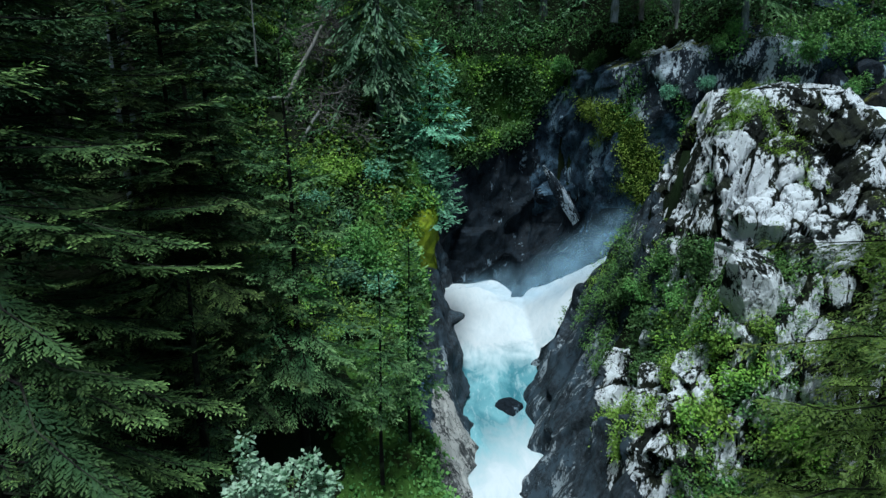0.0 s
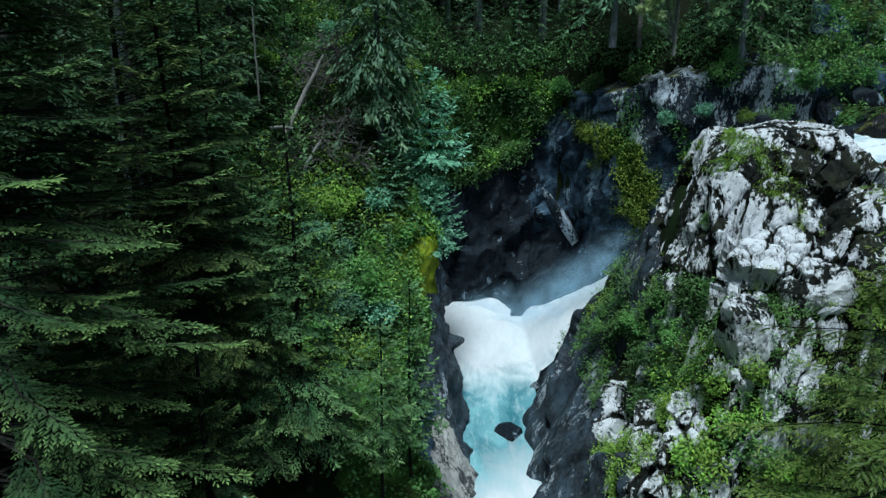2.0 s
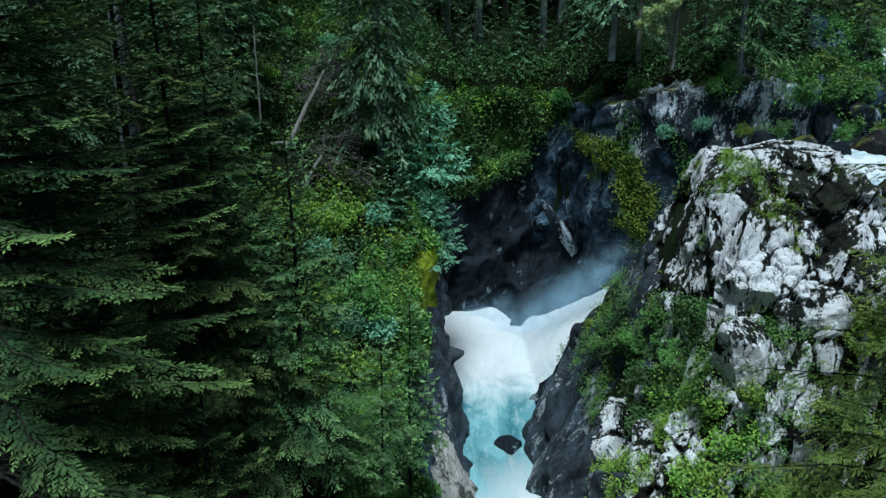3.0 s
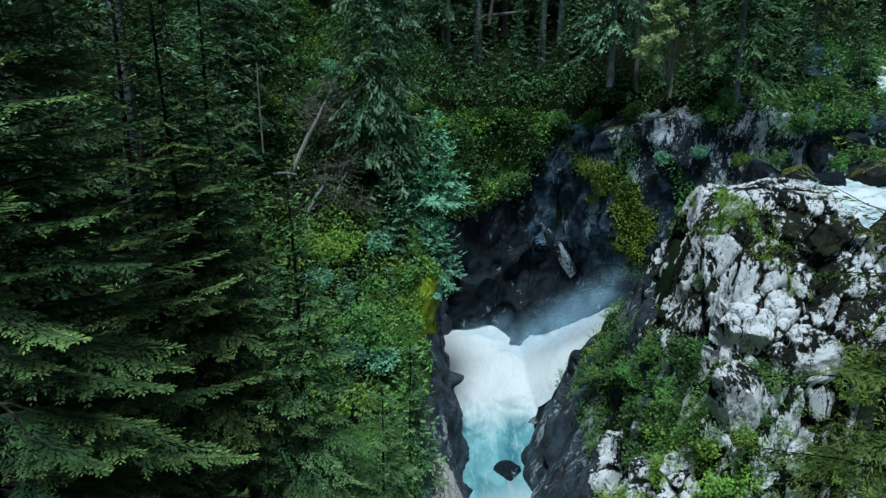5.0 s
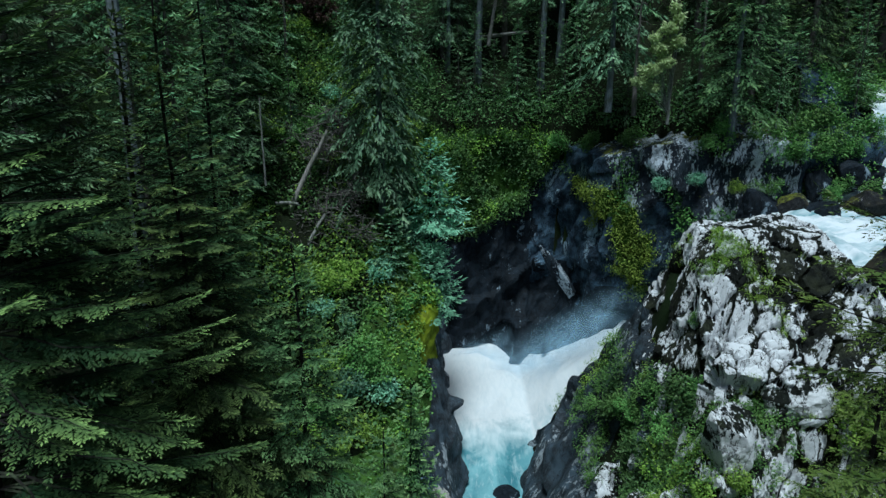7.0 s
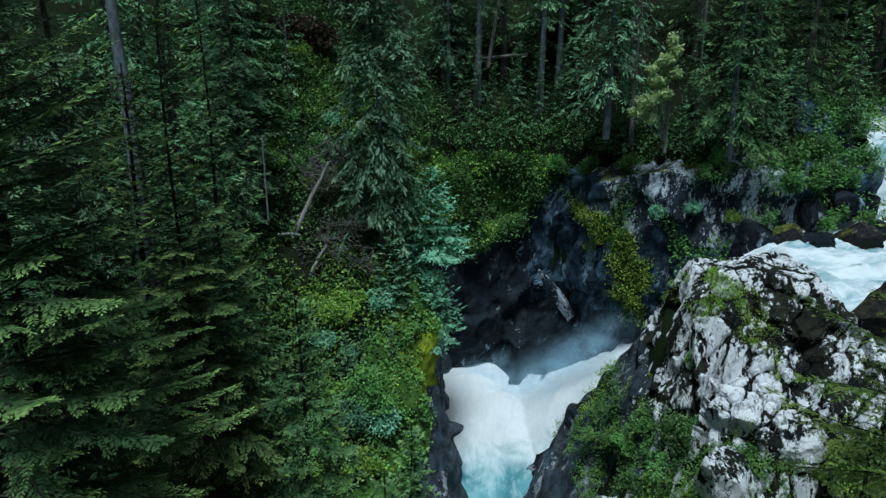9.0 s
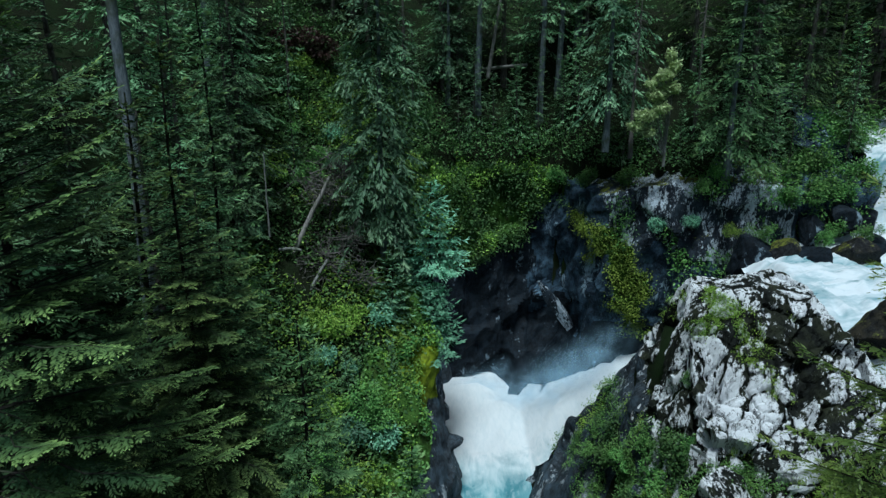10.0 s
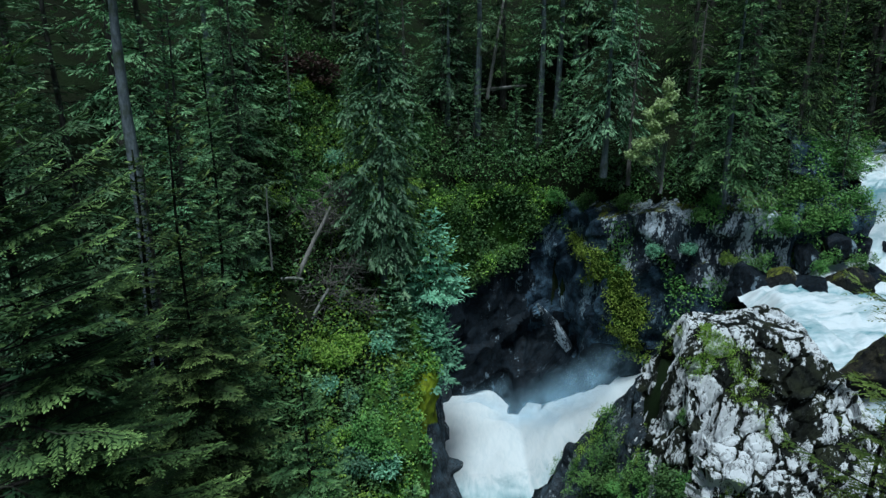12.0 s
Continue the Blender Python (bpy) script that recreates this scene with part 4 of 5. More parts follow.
near_tree((13.2, 48.4, 28.4), 22.0, 3.0, 3.4, 409, M_FIR, "spruce with drooping grey-green boughs at the cliff top", arc=(-1.5, 2.2), gap=1.15, spacing=1.1, step=0.3, shoot=0.36, fat=0.19, droop=0.8, hang=1.2, shape=0.45, ragged=0.45, r0=0.26, bark_of=M_GREYBARK)
near_tree((20.6, 42.9, 25.8), 19.0, 3.0, 3.2, 410, M_GREEN, "green spruce standing on the cliff top", arc=(-1.6, 2.2), gap=1.05, spacing=1.05, step=0.28, shoot=0.34, fat=0.18, droop=0.6, hang=0.9, shape=0.5, ragged=0.45, r0=0.24, bark_of=M_GREYBARK)

# ---- forest ----
FOREST = "forest trees on the slopes"
KINDS = []
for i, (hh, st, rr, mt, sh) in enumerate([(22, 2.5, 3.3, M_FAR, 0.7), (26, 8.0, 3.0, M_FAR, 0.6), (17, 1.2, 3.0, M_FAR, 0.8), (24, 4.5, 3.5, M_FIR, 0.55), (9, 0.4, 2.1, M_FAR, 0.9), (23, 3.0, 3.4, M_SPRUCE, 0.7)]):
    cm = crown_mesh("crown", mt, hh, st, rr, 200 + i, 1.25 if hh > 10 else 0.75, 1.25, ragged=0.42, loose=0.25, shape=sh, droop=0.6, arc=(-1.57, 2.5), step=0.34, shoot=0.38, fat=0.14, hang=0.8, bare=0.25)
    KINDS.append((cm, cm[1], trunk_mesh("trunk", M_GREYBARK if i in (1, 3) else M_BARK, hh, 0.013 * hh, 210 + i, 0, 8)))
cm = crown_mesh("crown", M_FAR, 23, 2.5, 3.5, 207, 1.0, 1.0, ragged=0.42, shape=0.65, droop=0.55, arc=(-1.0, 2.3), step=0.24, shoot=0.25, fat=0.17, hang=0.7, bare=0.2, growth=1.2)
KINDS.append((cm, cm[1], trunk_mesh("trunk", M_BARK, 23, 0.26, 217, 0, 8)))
TALL = "tall slender spruce on the steep forest slope"
YOUNG = "young spruce in the understorey"


def forest_tree(kind, x, y, size, turn, z=None):
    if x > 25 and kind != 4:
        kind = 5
    cm, lm, tm = KINDS[kind]
    return conifer("spruce_tree", (x, y, (ground_z(x, y) if z is None else z) - 0.2), cm, tm, YOUNG if kind == 4 else TALL, FOREST, lm, (turn * 7) % 70 - 35, size)


for kind, x, y, size, turn in [
    (1, 9.8, 61.0, 1.15, 50), (1, 11.8, 62.2, 1.1, 130),
    (1, 3.6, 62.5, 1.2, 200), (0, 23.6, 46.6, 0.9, 260), (6, -13.4, 37.6, 0.75, 40), (6, -15.5, 44, 1.1, 300), (6, -17.5, 36, 1.2, 140),
    (6, -14.0, 31, 1.0, 70), (6, -19.0, 30, 1.15, 170), (6, -12.6, 28.5, 1.0, 240), (0, -22.0, 41, 1.2, 10), (6, -13.5, 39.5, 0.9, 190), (3, -18.5, 48.5, 1.0, 95), (0, -24, 34, 1.2, 310), (6, -21, 26, 1.2, 130), (5, -16.5, 52, 0.9, 20), (2, -12.8, 50.5, 0.7, 350), (0, -15, 62, 0.9, 10), (2, -11, 63, 1.0, 70), (5, -7.5, 61.5, 0.9, 30), (2, -13, 67, 1.1, 120), (2, -9, 68, 1.1, 20), (0, -18.5, 60, 1.0, 50), (2, -4, 62, 1.0, 10), (0, 0, 64, 1.0, 90), (5, 6.5, 66, 1.1, 40), (5, 1.8, 68, 1.1, 140), (5, 14.5, 63.5, 1.0, 20), (2, 10.5, 67, 1.1, 80), (2, 17.5, 57, 0.9, 60), (5, 21.5, 53, 0.9, 20), (2, 15.0, 55.5, 0.7, 0),
    (4, 11.6, 58.5, 0.8, 0), (4, 9.4, 59.6, 0.9, 90), (4, 7.3, 60.3, 0.9, 190), (4, 14.4, 51.8, 0.55, 45), (4, 25.5, 45.6, 0.6, 20), (4, -3.4, 35.6, 0.35, 77), (4, -6.0, 33.5, 0.4, 15),
    (4, 5.0, 60.0, 0.7, 60), (4, 17.0, 49.3, 0.5, 160), (4, 29.0, 47.8, 0.7, 33), (4, 22.0, 46.0, 0.5, 210), (4, 1.5, 60.0, 0.8, 120), (4, 13.0, 60.5, 0.9, 300), (4, 18.6, 46.8, 0.45, 30), (4, 26.8, 46.6, 0.7, 130), (4, 24.6, 44.6, 0.7, 30), (4, 30.4, 45.6, 0.6, 80), (4, 23.0, 43.9, 0.45, 150), (4, 29.4, 44.2, 0.5, 10),
    (4, -7.4, 47.0, 0.6, 10), (4, -2.0, 47.5, 0.7, 50), (4, -5.6, 52, 0.8, 140), (4, -8.5, 53.5, 0.7, 220), (4, 0.5, 56.5, 0.6, 80), (4, -11.5, 45.5, 0.6, 180), (4, -13.6, 55.6, 0.7, 0), (2, 28.5, 48, 0.8, 0), (0, 31, 52, 0.9, 44), (2, 36.5, 64, 1.3, 80), (0, 34.5, 66, 1.2, 10), (2, 40, 66, 1.3, 100), (0, 31.5, 59, 1.0, 200), (5, 26.5, 52, 0.9, 300), (2, 38, 48, 1.2, 30), (0, 39, 55, 1.3, 30),
]:
    forest_tree(kind, x, y, size, turn)
# Kind 0 at negative x: unseen spruces added to shade the left stand.
for kind, x, y, z, size, turn in [(2, 31.0, 45.6, 27.2, 0.42, 20), (4, 32.2, 48.0, 29.4, 0.9, 70), (2, 33.4, 52.0, 31.0, 0.6, 130), (4, 30.2, 44.4, 26.6, 0.7, 160), (2, 34.6, 56.5, 31.5, 0.8, 40),
                                (5, -12.6, 24.8, 8.5, 1.02, 30), (5, -10.8, 25.4, 9.0, 0.84, 60), (0, -15, 7, 9.0, 1.8, 20), (0, -20.5, 14, 12.0, 1.7, 80), (0, -14, 1.5, 7.0, 1.8, 140), (0, -23, 20, 14.0, 1.6, 200), (2, 43, 62, 34, 1.3, 10), (0, 46, 66, 36, 1.2, 70), (2, 49, 62, 34, 1.3, 140), (2, 52, 68, 37, 1.3, 200), (2, 45, 57, 31, 1.2, 30)]:
    forest_tree(kind, x, y, size, turn, z)
rng = np.random.default_rng(54)
spots = []
for tries in range(2000):
    if len(spots) >= 28:
        break
    x = rng.uniform(-9, 33)
    y = float(BACK_EDGE(x)) + rng.uniform(1.4, 9)
    if any((x - a) ** 2 + (y - b) ** 2 < 3.2 for a, b in spots) or 15.5 < x < 18 and y < 47.5:
        continue
    spots.append((x, y))
    forest_tree(4, x, y, rng.uniform(0.35, 0.95), rng.uniform(0, 360))
rng = np.random.default_rng(55)
spots = []
while len(spots) < 20:
    x, y = rng.uniform(-34, 46), rng.uniform(44, 80)
    if -10 < x < 2 and y < 60 or x >= 2 and y < BACK_EDGE(x) + 4 or x <= -10 and y < 46 or -17 < x < -9 and y < 59:
        continue
    if any((x - a) ** 2 + (y - b) ** 2 < 10 for a, b in spots):
        continue
    spots.append((x, y))
    forest_tree(int(rng.choice([0, 1, 2, 3, 5, 5])), x, y, rng.uniform(0.85, 1.25), rng.uniform(0, 360))

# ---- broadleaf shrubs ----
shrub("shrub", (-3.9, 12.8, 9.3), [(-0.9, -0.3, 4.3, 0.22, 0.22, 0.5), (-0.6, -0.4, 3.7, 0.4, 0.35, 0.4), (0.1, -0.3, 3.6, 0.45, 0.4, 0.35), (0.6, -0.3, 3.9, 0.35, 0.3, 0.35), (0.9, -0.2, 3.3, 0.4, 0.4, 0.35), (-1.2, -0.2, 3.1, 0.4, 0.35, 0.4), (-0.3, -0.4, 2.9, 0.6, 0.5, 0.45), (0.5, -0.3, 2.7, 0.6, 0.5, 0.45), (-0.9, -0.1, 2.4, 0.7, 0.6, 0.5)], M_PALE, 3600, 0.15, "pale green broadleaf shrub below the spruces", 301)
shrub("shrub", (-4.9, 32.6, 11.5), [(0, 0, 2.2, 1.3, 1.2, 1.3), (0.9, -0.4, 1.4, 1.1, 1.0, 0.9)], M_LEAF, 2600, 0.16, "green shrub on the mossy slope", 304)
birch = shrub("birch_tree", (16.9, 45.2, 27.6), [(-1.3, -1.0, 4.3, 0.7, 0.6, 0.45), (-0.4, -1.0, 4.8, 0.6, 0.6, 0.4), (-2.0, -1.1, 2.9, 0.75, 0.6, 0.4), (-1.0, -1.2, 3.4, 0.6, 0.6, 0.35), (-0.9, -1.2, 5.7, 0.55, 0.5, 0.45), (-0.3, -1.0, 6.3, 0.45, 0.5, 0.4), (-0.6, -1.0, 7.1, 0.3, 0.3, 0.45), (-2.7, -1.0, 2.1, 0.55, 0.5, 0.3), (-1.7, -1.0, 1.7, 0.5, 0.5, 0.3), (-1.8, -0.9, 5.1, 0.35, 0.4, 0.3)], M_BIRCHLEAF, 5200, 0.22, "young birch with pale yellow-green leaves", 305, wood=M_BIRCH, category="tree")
part("trunk", trunk_mesh("trunk", M_BIRCH, 6.4, 0.11, 306, -0.6, 8, 0.03), birch, "pale birch trunk")

BUSH = "bushes on the slopes"
rng = np.random.default_rng(77)
MODELS = []
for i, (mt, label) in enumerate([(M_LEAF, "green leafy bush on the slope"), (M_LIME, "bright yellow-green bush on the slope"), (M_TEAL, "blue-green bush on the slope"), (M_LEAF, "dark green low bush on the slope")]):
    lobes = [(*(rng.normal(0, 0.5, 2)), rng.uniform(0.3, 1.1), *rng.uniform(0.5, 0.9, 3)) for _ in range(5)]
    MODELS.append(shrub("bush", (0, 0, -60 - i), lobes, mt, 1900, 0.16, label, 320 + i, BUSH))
first = {0: True, 1: True, 2: True, 3: True}


def bush(kind, x, y, z, size, turn):
    m = pose(x, y, z, 0, 0, turn) @ Matrix.Diagonal((size, size, size, 1))
    if first[kind]:
        first[kind] = False
        MODELS[kind].matrix_world = m
    else:
        ob = copy_thing(MODELS[kind], pose(x, y, z, 0, 0, turn))
        ob.scale = (size, size, size)


spots = []
for tries in range(3000):
    if len(spots) >= 62:
        break
    x, y = rng.uniform(-13, 0.5), rng.uniform(27, 55)
    z = ground_z(x, y)
    if z < 5 or any((x - a) ** 2 + (y - b) ** 2 < 1.9 for a, b in spots):
        continue
    if -12.5 < x < -5.5 and 36.5 < y < 44:
        continue
    spots.append((x, y))
    bush(int(rng.choice([0, 1, 2, 3], p=[0.35, 0.2, 0.25, 0.2])), x, y, z - 0.2, rng.uniform(0.5, 1.1), rng.uniform(0, 360))
for x, y, z, kind, size in [(18.8, 42.4, 25.4, 0, 0.6), (24.9, 41.5, 24.6, 0, 0.8), (27.3, 42.4, 25.2, 0, 1.0), (13.0, 52.3, 24.6, 3, 0.9), (11.0, 55.4, 24.4, 0, 0.9), (15.2, 48.2, 25.4, 3, 0.8), (20.2, 43.4, 26.4, 0, 0.7), (26.0, 41.6, 25.0, 3, 1.0), (28.6, 42.0, 24.8, 0, 1.0), (29.8, 42.4, 25.4, 3, 1.1), (30.8, 43.6, 26.2, 0, 1.0), (22.6, 42.2, 25.6, 3, 0.9), (25.2, 43.4, 26.2, 3, 1.1), (28.0, 44.2, 26.6, 0, 1.2), (31.4, 46.4, 28.2, 3, 1.2), (27.6, 41.0, 22.8, 3, 0.8), (10.2, 29.3, 14.0, 0, 0.8), (10.8, 25.0, 12.6, 1, 0.9), (11.3, 23.4, 11.8, 0, 0.9), (9.6, 32.5, 11.6, 3, 0.8), (12.6, 26.6, 18.2, 0, 0.5), (10.6, 21.2, 9.6, 1, 1.0), (12.2, 20.4, 12.6, 0, 1.0), (13.6, 19.6, 13.5, 1, 1.0), (10.0, 19.2, 9.0, 0, 1.1), (11.4, 18.0, 10.4, 1, 1.1), (15.0, 20.4, 14.8, 0, 1.0), (13.0, 17.2, 11.4, 0, 1.1), (9.2, 17.6, 7.6, 1, 1.0), (16.8, 21.0, 15.6, 1, 0.9), (31.6, 46.6, 27.6, 3, 1.5), (32.8, 47.4, 27.8, 0, 1.5), (33.2, 49.0, 28.6, 3, 1.6), (32.0, 48.2, 28.4, 0, 1.6), (34.4, 50.5, 29.0, 3, 1.6), (10.9, 21.6, 9.8, 1, 0.85), (11.9, 20.8, 11.6, 1, 0.8), (12.7, 20.2, 9.4, 1, 0.9), (11.4, 21.9, 12.6, 1, 0.7), (10.2, 20.8, 9.4, 1, 0.75), (12.3, 21.4, 13.4, 1, 0.6), (9.8, 22.4, 10.6, 1, 0.6), (-1.4, 42.2, 15.2, 2, 1.1), (-0.7, 41.6, 17.0, 2, 0.9), (-2.0, 42.8, 18.0, 2, 1.2), (-1.0, 40.8, 14.6, 2, 0.9), (-2.6, 40.4, 15.2, 1, 1.0), (-3.2, 38.6, 14.6, 1, 1.0), (-2.4, 37.4, 12.8, 1, 0.9), (-8.6, 36.6, 17.6, 1, 0.9), (-7.4, 36.0, 16.8, 1, 1.0), (-6.4, 37.4, 17.2, 1, 0.9), (12.1, 25.2, 19, 0, 0.6), (11.5, 24.9, 19, 3, 0.7), (10.9, 24.7, 19, 0, 0.7), (10.6, 26.0, 19, 3, 0.7), (10.9, 27.2, 19, 0, 0.6), (10.4, 28.4, 19, 3, 0.6), (18.6, 42.9, 22.6, 2, 0.6), (16.4, 44.4, 22.0, 2, 0.6), (20.8, 41.2, 22.4, 1, 0.5), (22.4, 40.2, 22.6, 3, 0.6), (26.4, 39.4, 22.2, 0, 0.6), (29.4, 39.6, 22.6, 3, 0.7)]:
    if x < 19 and y < 33:
        z = min(z, float(massif(np.array([x]), np.array([y]))[0]) + 0.2)
    bush(kind, x, y, z - 0.3, size, rng.uniform(0, 360))

# ---- fallen and dead wood ----
rng = np.random.default_rng(91)


def timber(name, a, b, r0, r1, label, material=M_DEAD, stubs=6, category="log", seed=0):
    """A fallen trunk from a to b, with broken branch stubs as parts."""
    rg = np.random.default_rng(seed)
    a, b = np.array(a, float), np.array(b, float)
    t = np.linspace(0, 1, 14)[:, None]
    line = (b - a) * t + np.array([0, 0, 1]) * 0.1 * np.sin(t * 3.1) + rg.normal(0, 0.015, (14, 3))
    ob = thing(name, tuple(a), label, category)
    part("trunk", make_mesh("trunk", *tube(line, np.linspace(r0, r1, 14), 9), material, None, True), ob)
    for i in range(stubs):
        s = rg.uniform(0.15, 0.95)
        d = rg.normal(0, 1, 3) + (0, -0.4, 0.6)
        d *= rg.uniform(0.3, 1.1) / np.linalg.norm(d)
        p = (b - a) * s
        u_ = np.linspace(0, 1, 5)[:, None]
        part("branch", make_mesh("branch", *tube(p + d * u_ + np.array([0, 0, -0.25]) * u_ ** 2, np.linspace(0.03, 0.008, 5), 5), material, None, True), ob)
    return ob


timber("fallen_trunk", (-10.9, 39.0, 20.1), (-7.9, 40.9, 26.4), 0.24, 0.10, "grey dead trunk leaning up the mossy slope", M_DEAD, 14, seed=1)
timber("log", (-11.1, 38.5, 21.75), (-9.6, 38.6, 21.7), 0.12, 0.10, "short pale log lying across the slope", M_BIRCH, 0, seed=2)
timber("log", (-9.2, 37.6, 18.7), (-7.9, 38.8, 21.0), 0.12, 0.08, "thin broken pale log on the slope", M_BIRCH, 2, seed=3)
timber("log", (-9.8, 38.1, 19.8), (-9.0, 37.2, 18.3), 0.09, 0.07, "thin pale broken log on the slope", M_BIRCH, 1, seed=4)
timber("log", (3.2, 63.5, 34.3), (8.7, 63.4, 34.9), 0.2, 0.14, "grey fallen log lying across the forest slope", M_DEAD, 3, seed=5)
timber("leaning_trunk", (4.6, 63.0, 33.6), (6.2, 64.0, 43.5), 0.2, 0.12, "pale leaning dead trunk in the forest", M_DEAD, 4, seed=6)
timber("sapling", (-10.6, 35.0, 23.5), (-10.6, 35.0, 28.6), 0.06, 0.03, "thin pale dead sapling", M_BIRCH, 2, seed=7)


def brushwood(name, at, reach, count, material, label, seed, flat=0.5):
    rg = np.random.default_rng(seed)
    pieces = []
    for i in range(count):
        a = rg.normal(0, 0.35, 3) * reach
        d = rg.normal(0, 1, 3) * (1, 1, flat)
        d = d / np.linalg.norm(d) * rg.uniform(0.4, 1.0) * reach
        t = np.linspace(0, 1, 6)[:, None]
        bend = rg.normal(0, 0.25, 3) * reach
        pieces.append(tube(a + d * t + bend * t * t, np.linspace(rg.uniform(0.02, 0.06), 0.012, 6), 4))
        for k in range(3):
            s = rg.uniform(0.3, 0.9)
            p = a + d * s + bend * s * s
            e = (d / np.linalg.norm(d) + rg.normal(0, 0.6, 3)) * 0.3 * reach * rg.uniform(0.4, 1)
            pieces.append(tube(p + e * np.linspace(0, 1, 4)[:, None], np.linspace(0.02, 0.009, 4), 3))
    ob = new(name, make_mesh(name, *joined(pieces), material))
    ob.matrix_world = pose(*at)
    return tagged(ob, label, "brushwood", kind="stuff")


brushwood("brushwood", (-6.6, 40.6, 22.0), 1.6, 60, M_TWIG, "tangle of grey dead branches on the slope", 11)
brushwood("brushwood", (-7.2, 43.2, 26.8), 1.8, 70, M_TWIG, "dead grey crown of the fallen tree", 12, 0.9)
brushwood("brushwood", (-8.6, 42.6, 25.4), 2.2, 90, M_TWIG, "dead grey twigs of the fallen tree", 14, 0.9)
brushwood("brushwood", (-8.3, 39.9, 20.6), 1.8, 80, M_TWIG, "grey dead branches lying on the slope", 15, 0.4)
brushwood("brushwood", (-9.8, 38.6, 19.8), 1.4, 50, M_TWIG, "grey dead branches lying on the slope", 16, 0.4)
brushwood("brushwood", (-5.6, 39.2, 19.8), 1.3, 40, M_TWIG, "tangle of grey dead twigs above the gorge", 13)


def snag(at, height, seed, label):
    rg = np.random.default_rng(seed)
    ob = thing("dead_tree", at, label, "dead tree")
    part("trunk", trunk_mesh("trunk", M_TWIG, height, 0.16, seed, 0, 8), ob)
    pieces = []
    for i in range(46):
        z = rg.uniform(0.25, 0.98) * height
        ang, ln = rg.uniform(0, 6.28), rg.uniform(0.7, 2.2) * (1.15 - z / height)
        t = np.linspace(0, 1, 6)[:, None]
        line = np.array([0, 0, z]) + np.array([math.cos(ang), math.sin(ang), 0.1]) * ln * t + np.array([0, 0, -0.5]) * ln * t * t
        pieces.append(tube(line, np.linspace(0.03, 0.008, 6), 4))
    tagged(part("branchwork", make_mesh("branchwork", *joined(pieces), M_TWIG), ob), kind="stuff")
    return ob


snag((20.3, 48.5, 30.5), 13.0, 21, "bare bleached dead spruce among living trees")
snag((14.3, 45.4, 28.2), 11.0, 22, "grey spruce trunk with bare drooping branches")
shrub("bush", (-12.6, 55.6, 34.8), [(0, 0, 1.6, 2.6, 1.4, 1.3), (1.6, -0.3, 1.2, 1.6, 1.2, 1.1), (-1.8, -0.2, 2.0, 1.4, 1.2, 1.0)], M_BROWN, 3000, 0.3, "dark reddish-brown dead bush on the slope", 361)

# ---- undergrowth ----
def off_log(x, y, z, q):
    """Away from the bare ground round the fallen tree."""
    return ~((np.abs(x + 10.2) < 1.2) & (np.abs(y - 38.2) < 0.9))


p, n = on_sheet(LEFT_P, -1, lambda x, y, z, u, q: (z > 5.4 + 0.6 * (y - 27.5) + 1.0 * value_noise(q / 1.6, 3)) & ~((np.abs(y - 38.5) < 1.3) & (z < 14.3)), 6500, 1)
cover("undergrowth", p, n, M_LEAF, 7, 0.22, 0.28, "green leafy undergrowth hanging over the cliff edge", 501)
p, n = on_sheet(LEFT_P, -1, lambda x, y, z, u, q: (z > 8 + 0.5 * (y - 30)) & (y > 29) & (y < 41) & (value_noise(q / 1.3, 8) > 0.0) & ~((np.abs(y - 38.6) < 1.3) & (z < 14.3)), 2600, 2)
cover("undergrowth", p, n, M_LIME, 7, 0.17, 0.2, "yellow-green leafy plants on the cliff edge", 502)
p, n = on_sheet(BACK_P, 1, lambda x, y, z, u, q: (z > 15.5 + 6 * np.clip((x - 5) / 5, 0, 1.2) + 2.0 * value_noise(q / 2.5, 4)) & (x < 12) & (value_noise(q / 1.1, 44) > -0.2), 3600, 3)
cover("undergrowth", p, n, M_FERN, 8, 0.25, 0.3, "leafy plants hanging on the back wall", 503)
p, n = on_sheet(BACK_P, 1, lambda x, y, z, u, q: (z > 17 + 5 * np.clip((x - 5) / 5, 0, 1.2)) & (x < 11) & (value_noise(q / 1.4, 5) > 0.25), 900, 13)
cover("undergrowth", p, n, M_LIME, 7, 0.22, 0.3, "bright yellow-green plants on the back wall", 513)
p, n = on_sheet(BACK_P, 1, lambda x, y, z, u, q: (np.abs(x - 13.9 - 0.30 * (20 - z)) < 1.2 + 1.0 * value_noise(q / 1.5, 4)) & (value_noise(q / 0.8, 14) > -0.4) & (z > 12.5) & (z < 21.5), 3600, 4)
cover("undergrowth", p, n, M_MOSSLEAF, 12, 0.16, 0.3, "olive-yellow moss cushions on the wet wall", 504)
p, n = on_sheet(BACK_P, 1, lambda x, y, z, u, q: (x > 14) & (value_noise(q / 1.8, 6) > 0.16) & (z > 17), 2200, 5)
cover("undergrowth", p, n, M_LEAF, 8, 0.22, 0.3, "green bushes on the rock ledges", 505)
p, n = on_sheet(MASS_P, 1, lambda x, y, z, u, q: (z < 15.5) & (z > 4) & (x > 8.3) & (value_noise(q / np.array([1.6, 1.6, 4.0]), 7) > 0.08 + 0.45 * ((y < 26.5) & (x < 10.2))), 2200, 6)
cover("undergrowth", p, n, M_LEAF, 22, 0.11, 0.15, "leafy green plants in the rock's clefts", 506)
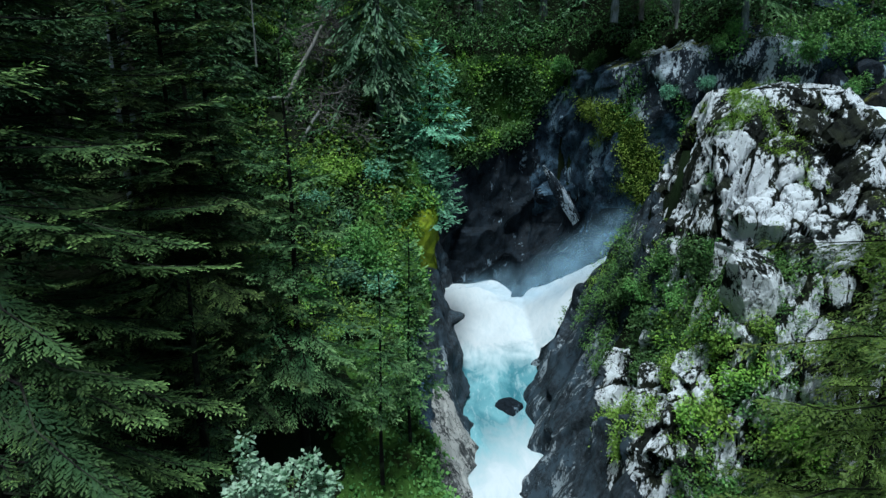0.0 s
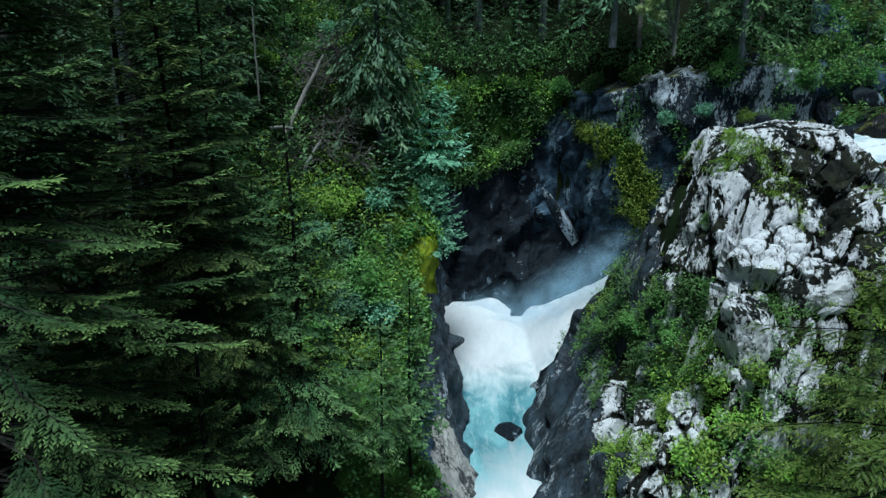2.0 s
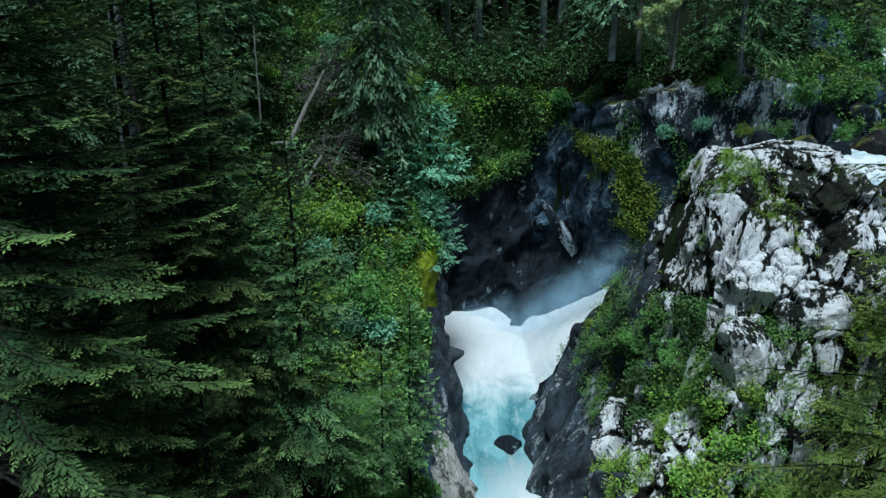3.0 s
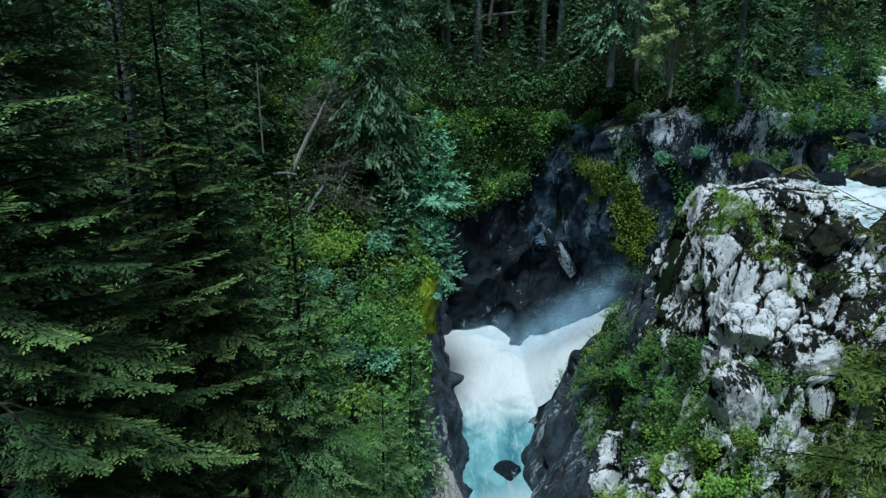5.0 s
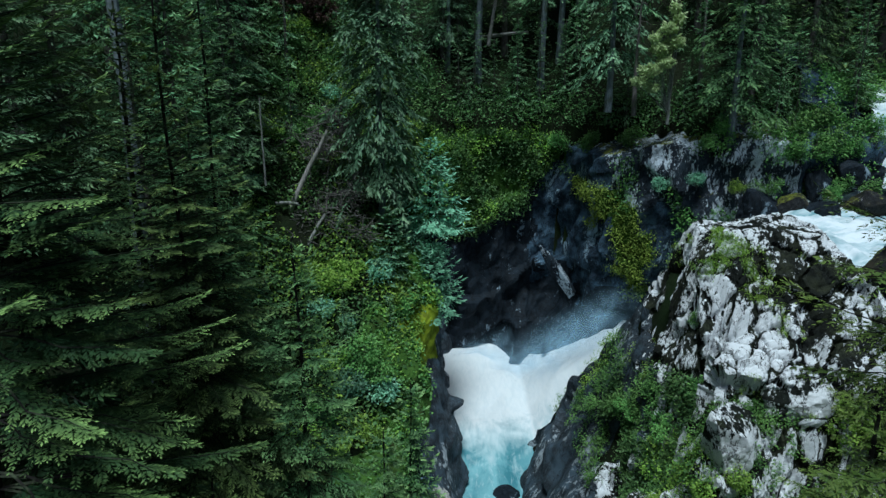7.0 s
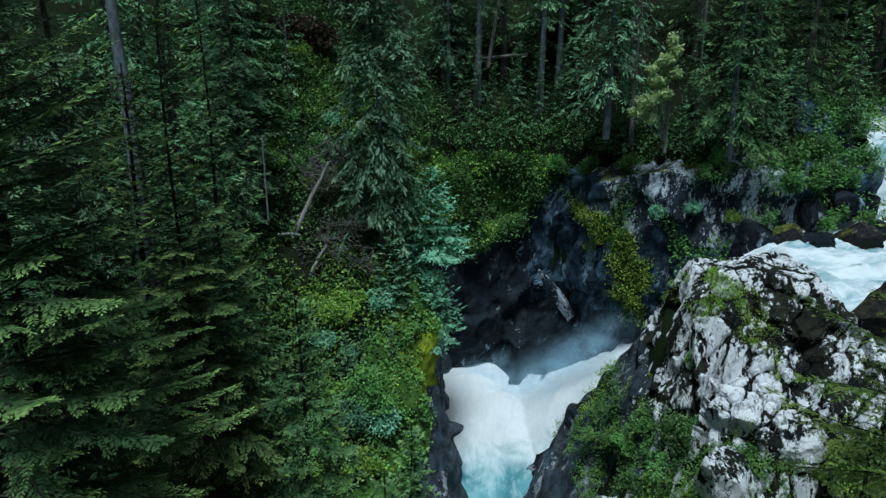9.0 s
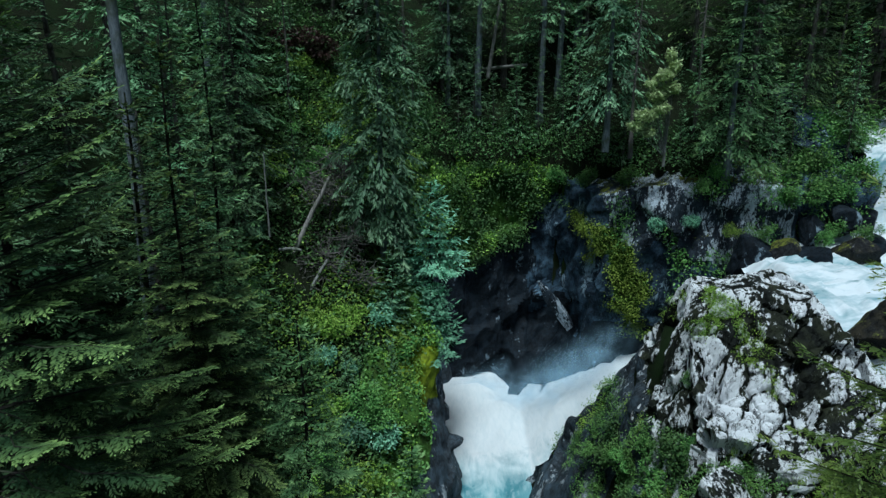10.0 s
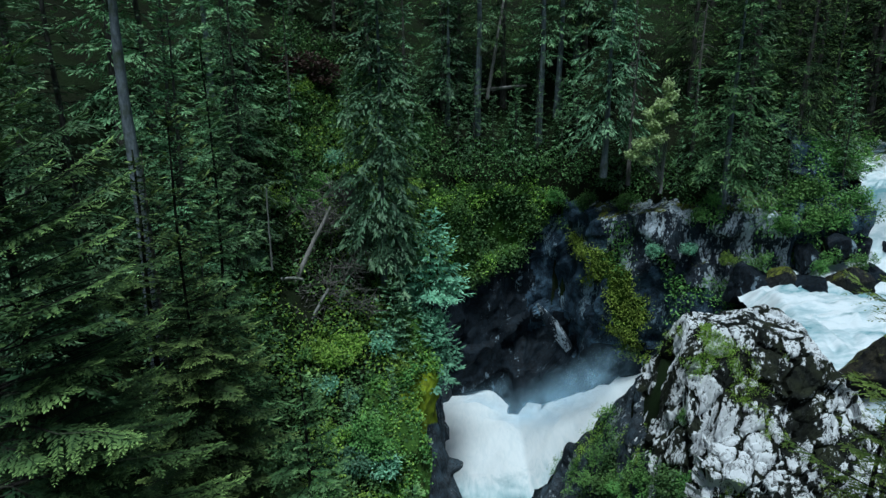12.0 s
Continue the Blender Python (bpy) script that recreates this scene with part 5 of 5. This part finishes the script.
p, n = on_sheet(MASS_P, 1, lambda x, y, z, u, q: (z > 8.5) & (z < 15.8) & (x > 9.6) & (x < 11.8) & (y > 24) & (y < 31.5) & (value_noise(q / np.array([1.3, 1.3, 2.2]), 47) > 0.08), 900, 46)
cover("undergrowth", p, n, M_FERN, 20, 0.13, 0.2, "dense dark-green shrubs on the outcrop's flank", 546, 0.2)
p, n = on_sheet(MASS_P, 1, lambda x, y, z, u, q: (z < 14) & (z > 5) & (x > 7.5) & (value_noise(q / np.array([1.6, 1.6, 4.0]), 17) > 0.25), 900, 16)
cover("undergrowth", p, n, M_LIME, 22, 0.10, 0.15, "yellow-green tufts in the rock's clefts", 516)
p, n = on_sheet(MASS_P, 1, lambda x, y, z, u, q: (z > 13) & (z < 21.6) & (x > 10.5) & (value_noise(q / np.array([0.9, 1.2, 1.8]), 27) > 0.5), 500, 26)
cover("undergrowth", p, n, M_MOSSLEAF, 16, 0.07, 0.09, "olive moss and small ferns in the outcrop's cracks", 526, 0.05)
p, n = on_sheet(MASS_P, 1, lambda x, y, z, u, q: (z > 20.2) & (np.abs(x - 13.6) < 1.3) & (np.abs(y - 28.0) < 1.2) & (value_noise(q / 0.7, 37) > -0.1), 320, 36)
cover("undergrowth", p, n, M_LIME, 16, 0.07, 0.09, "bright moss cushion on the outcrop's shoulder", 536, 0.05)
p, n = on_land(9000, -16, -1, 29, 62, 7, off_log)
cover("undergrowth", p, n, M_FERN, 5, 0.26, 0.35, "ferns and low shrubs on the wooded slope", 507, 0.2)
p, n = on_land(5000, -14, -1, 27, 56, 27, lambda x, y, z, q: (value_noise(q / 2.5, 5) > 0.1) & off_log(x, y, z, q))
cover("undergrowth", p, n, M_LIME, 6, 0.2, 0.35, "bright ferns on the mossy slope", 517, 0.25)
p, n = on_land(5500, -3, 33, 43, 64, 28, lambda x, y, z, q: (y > BACK_EDGE(x) + 0.3) & (y < BACK_EDGE(x) + 4))
cover("undergrowth", p, n, M_FERN, 8, 0.24, 0.4, "ferns and leafy growth along the cliff top", 518, 0.35)
p, n = on_land(3500, -6, 40, 44, 84, 8, lambda x, y, z, q: y > BACK_EDGE(x) - 1)
cover("undergrowth", p, n, M_FERN, 6, 0.2, 0.4, "dark low growth on the forest floor", 508, 0.2)
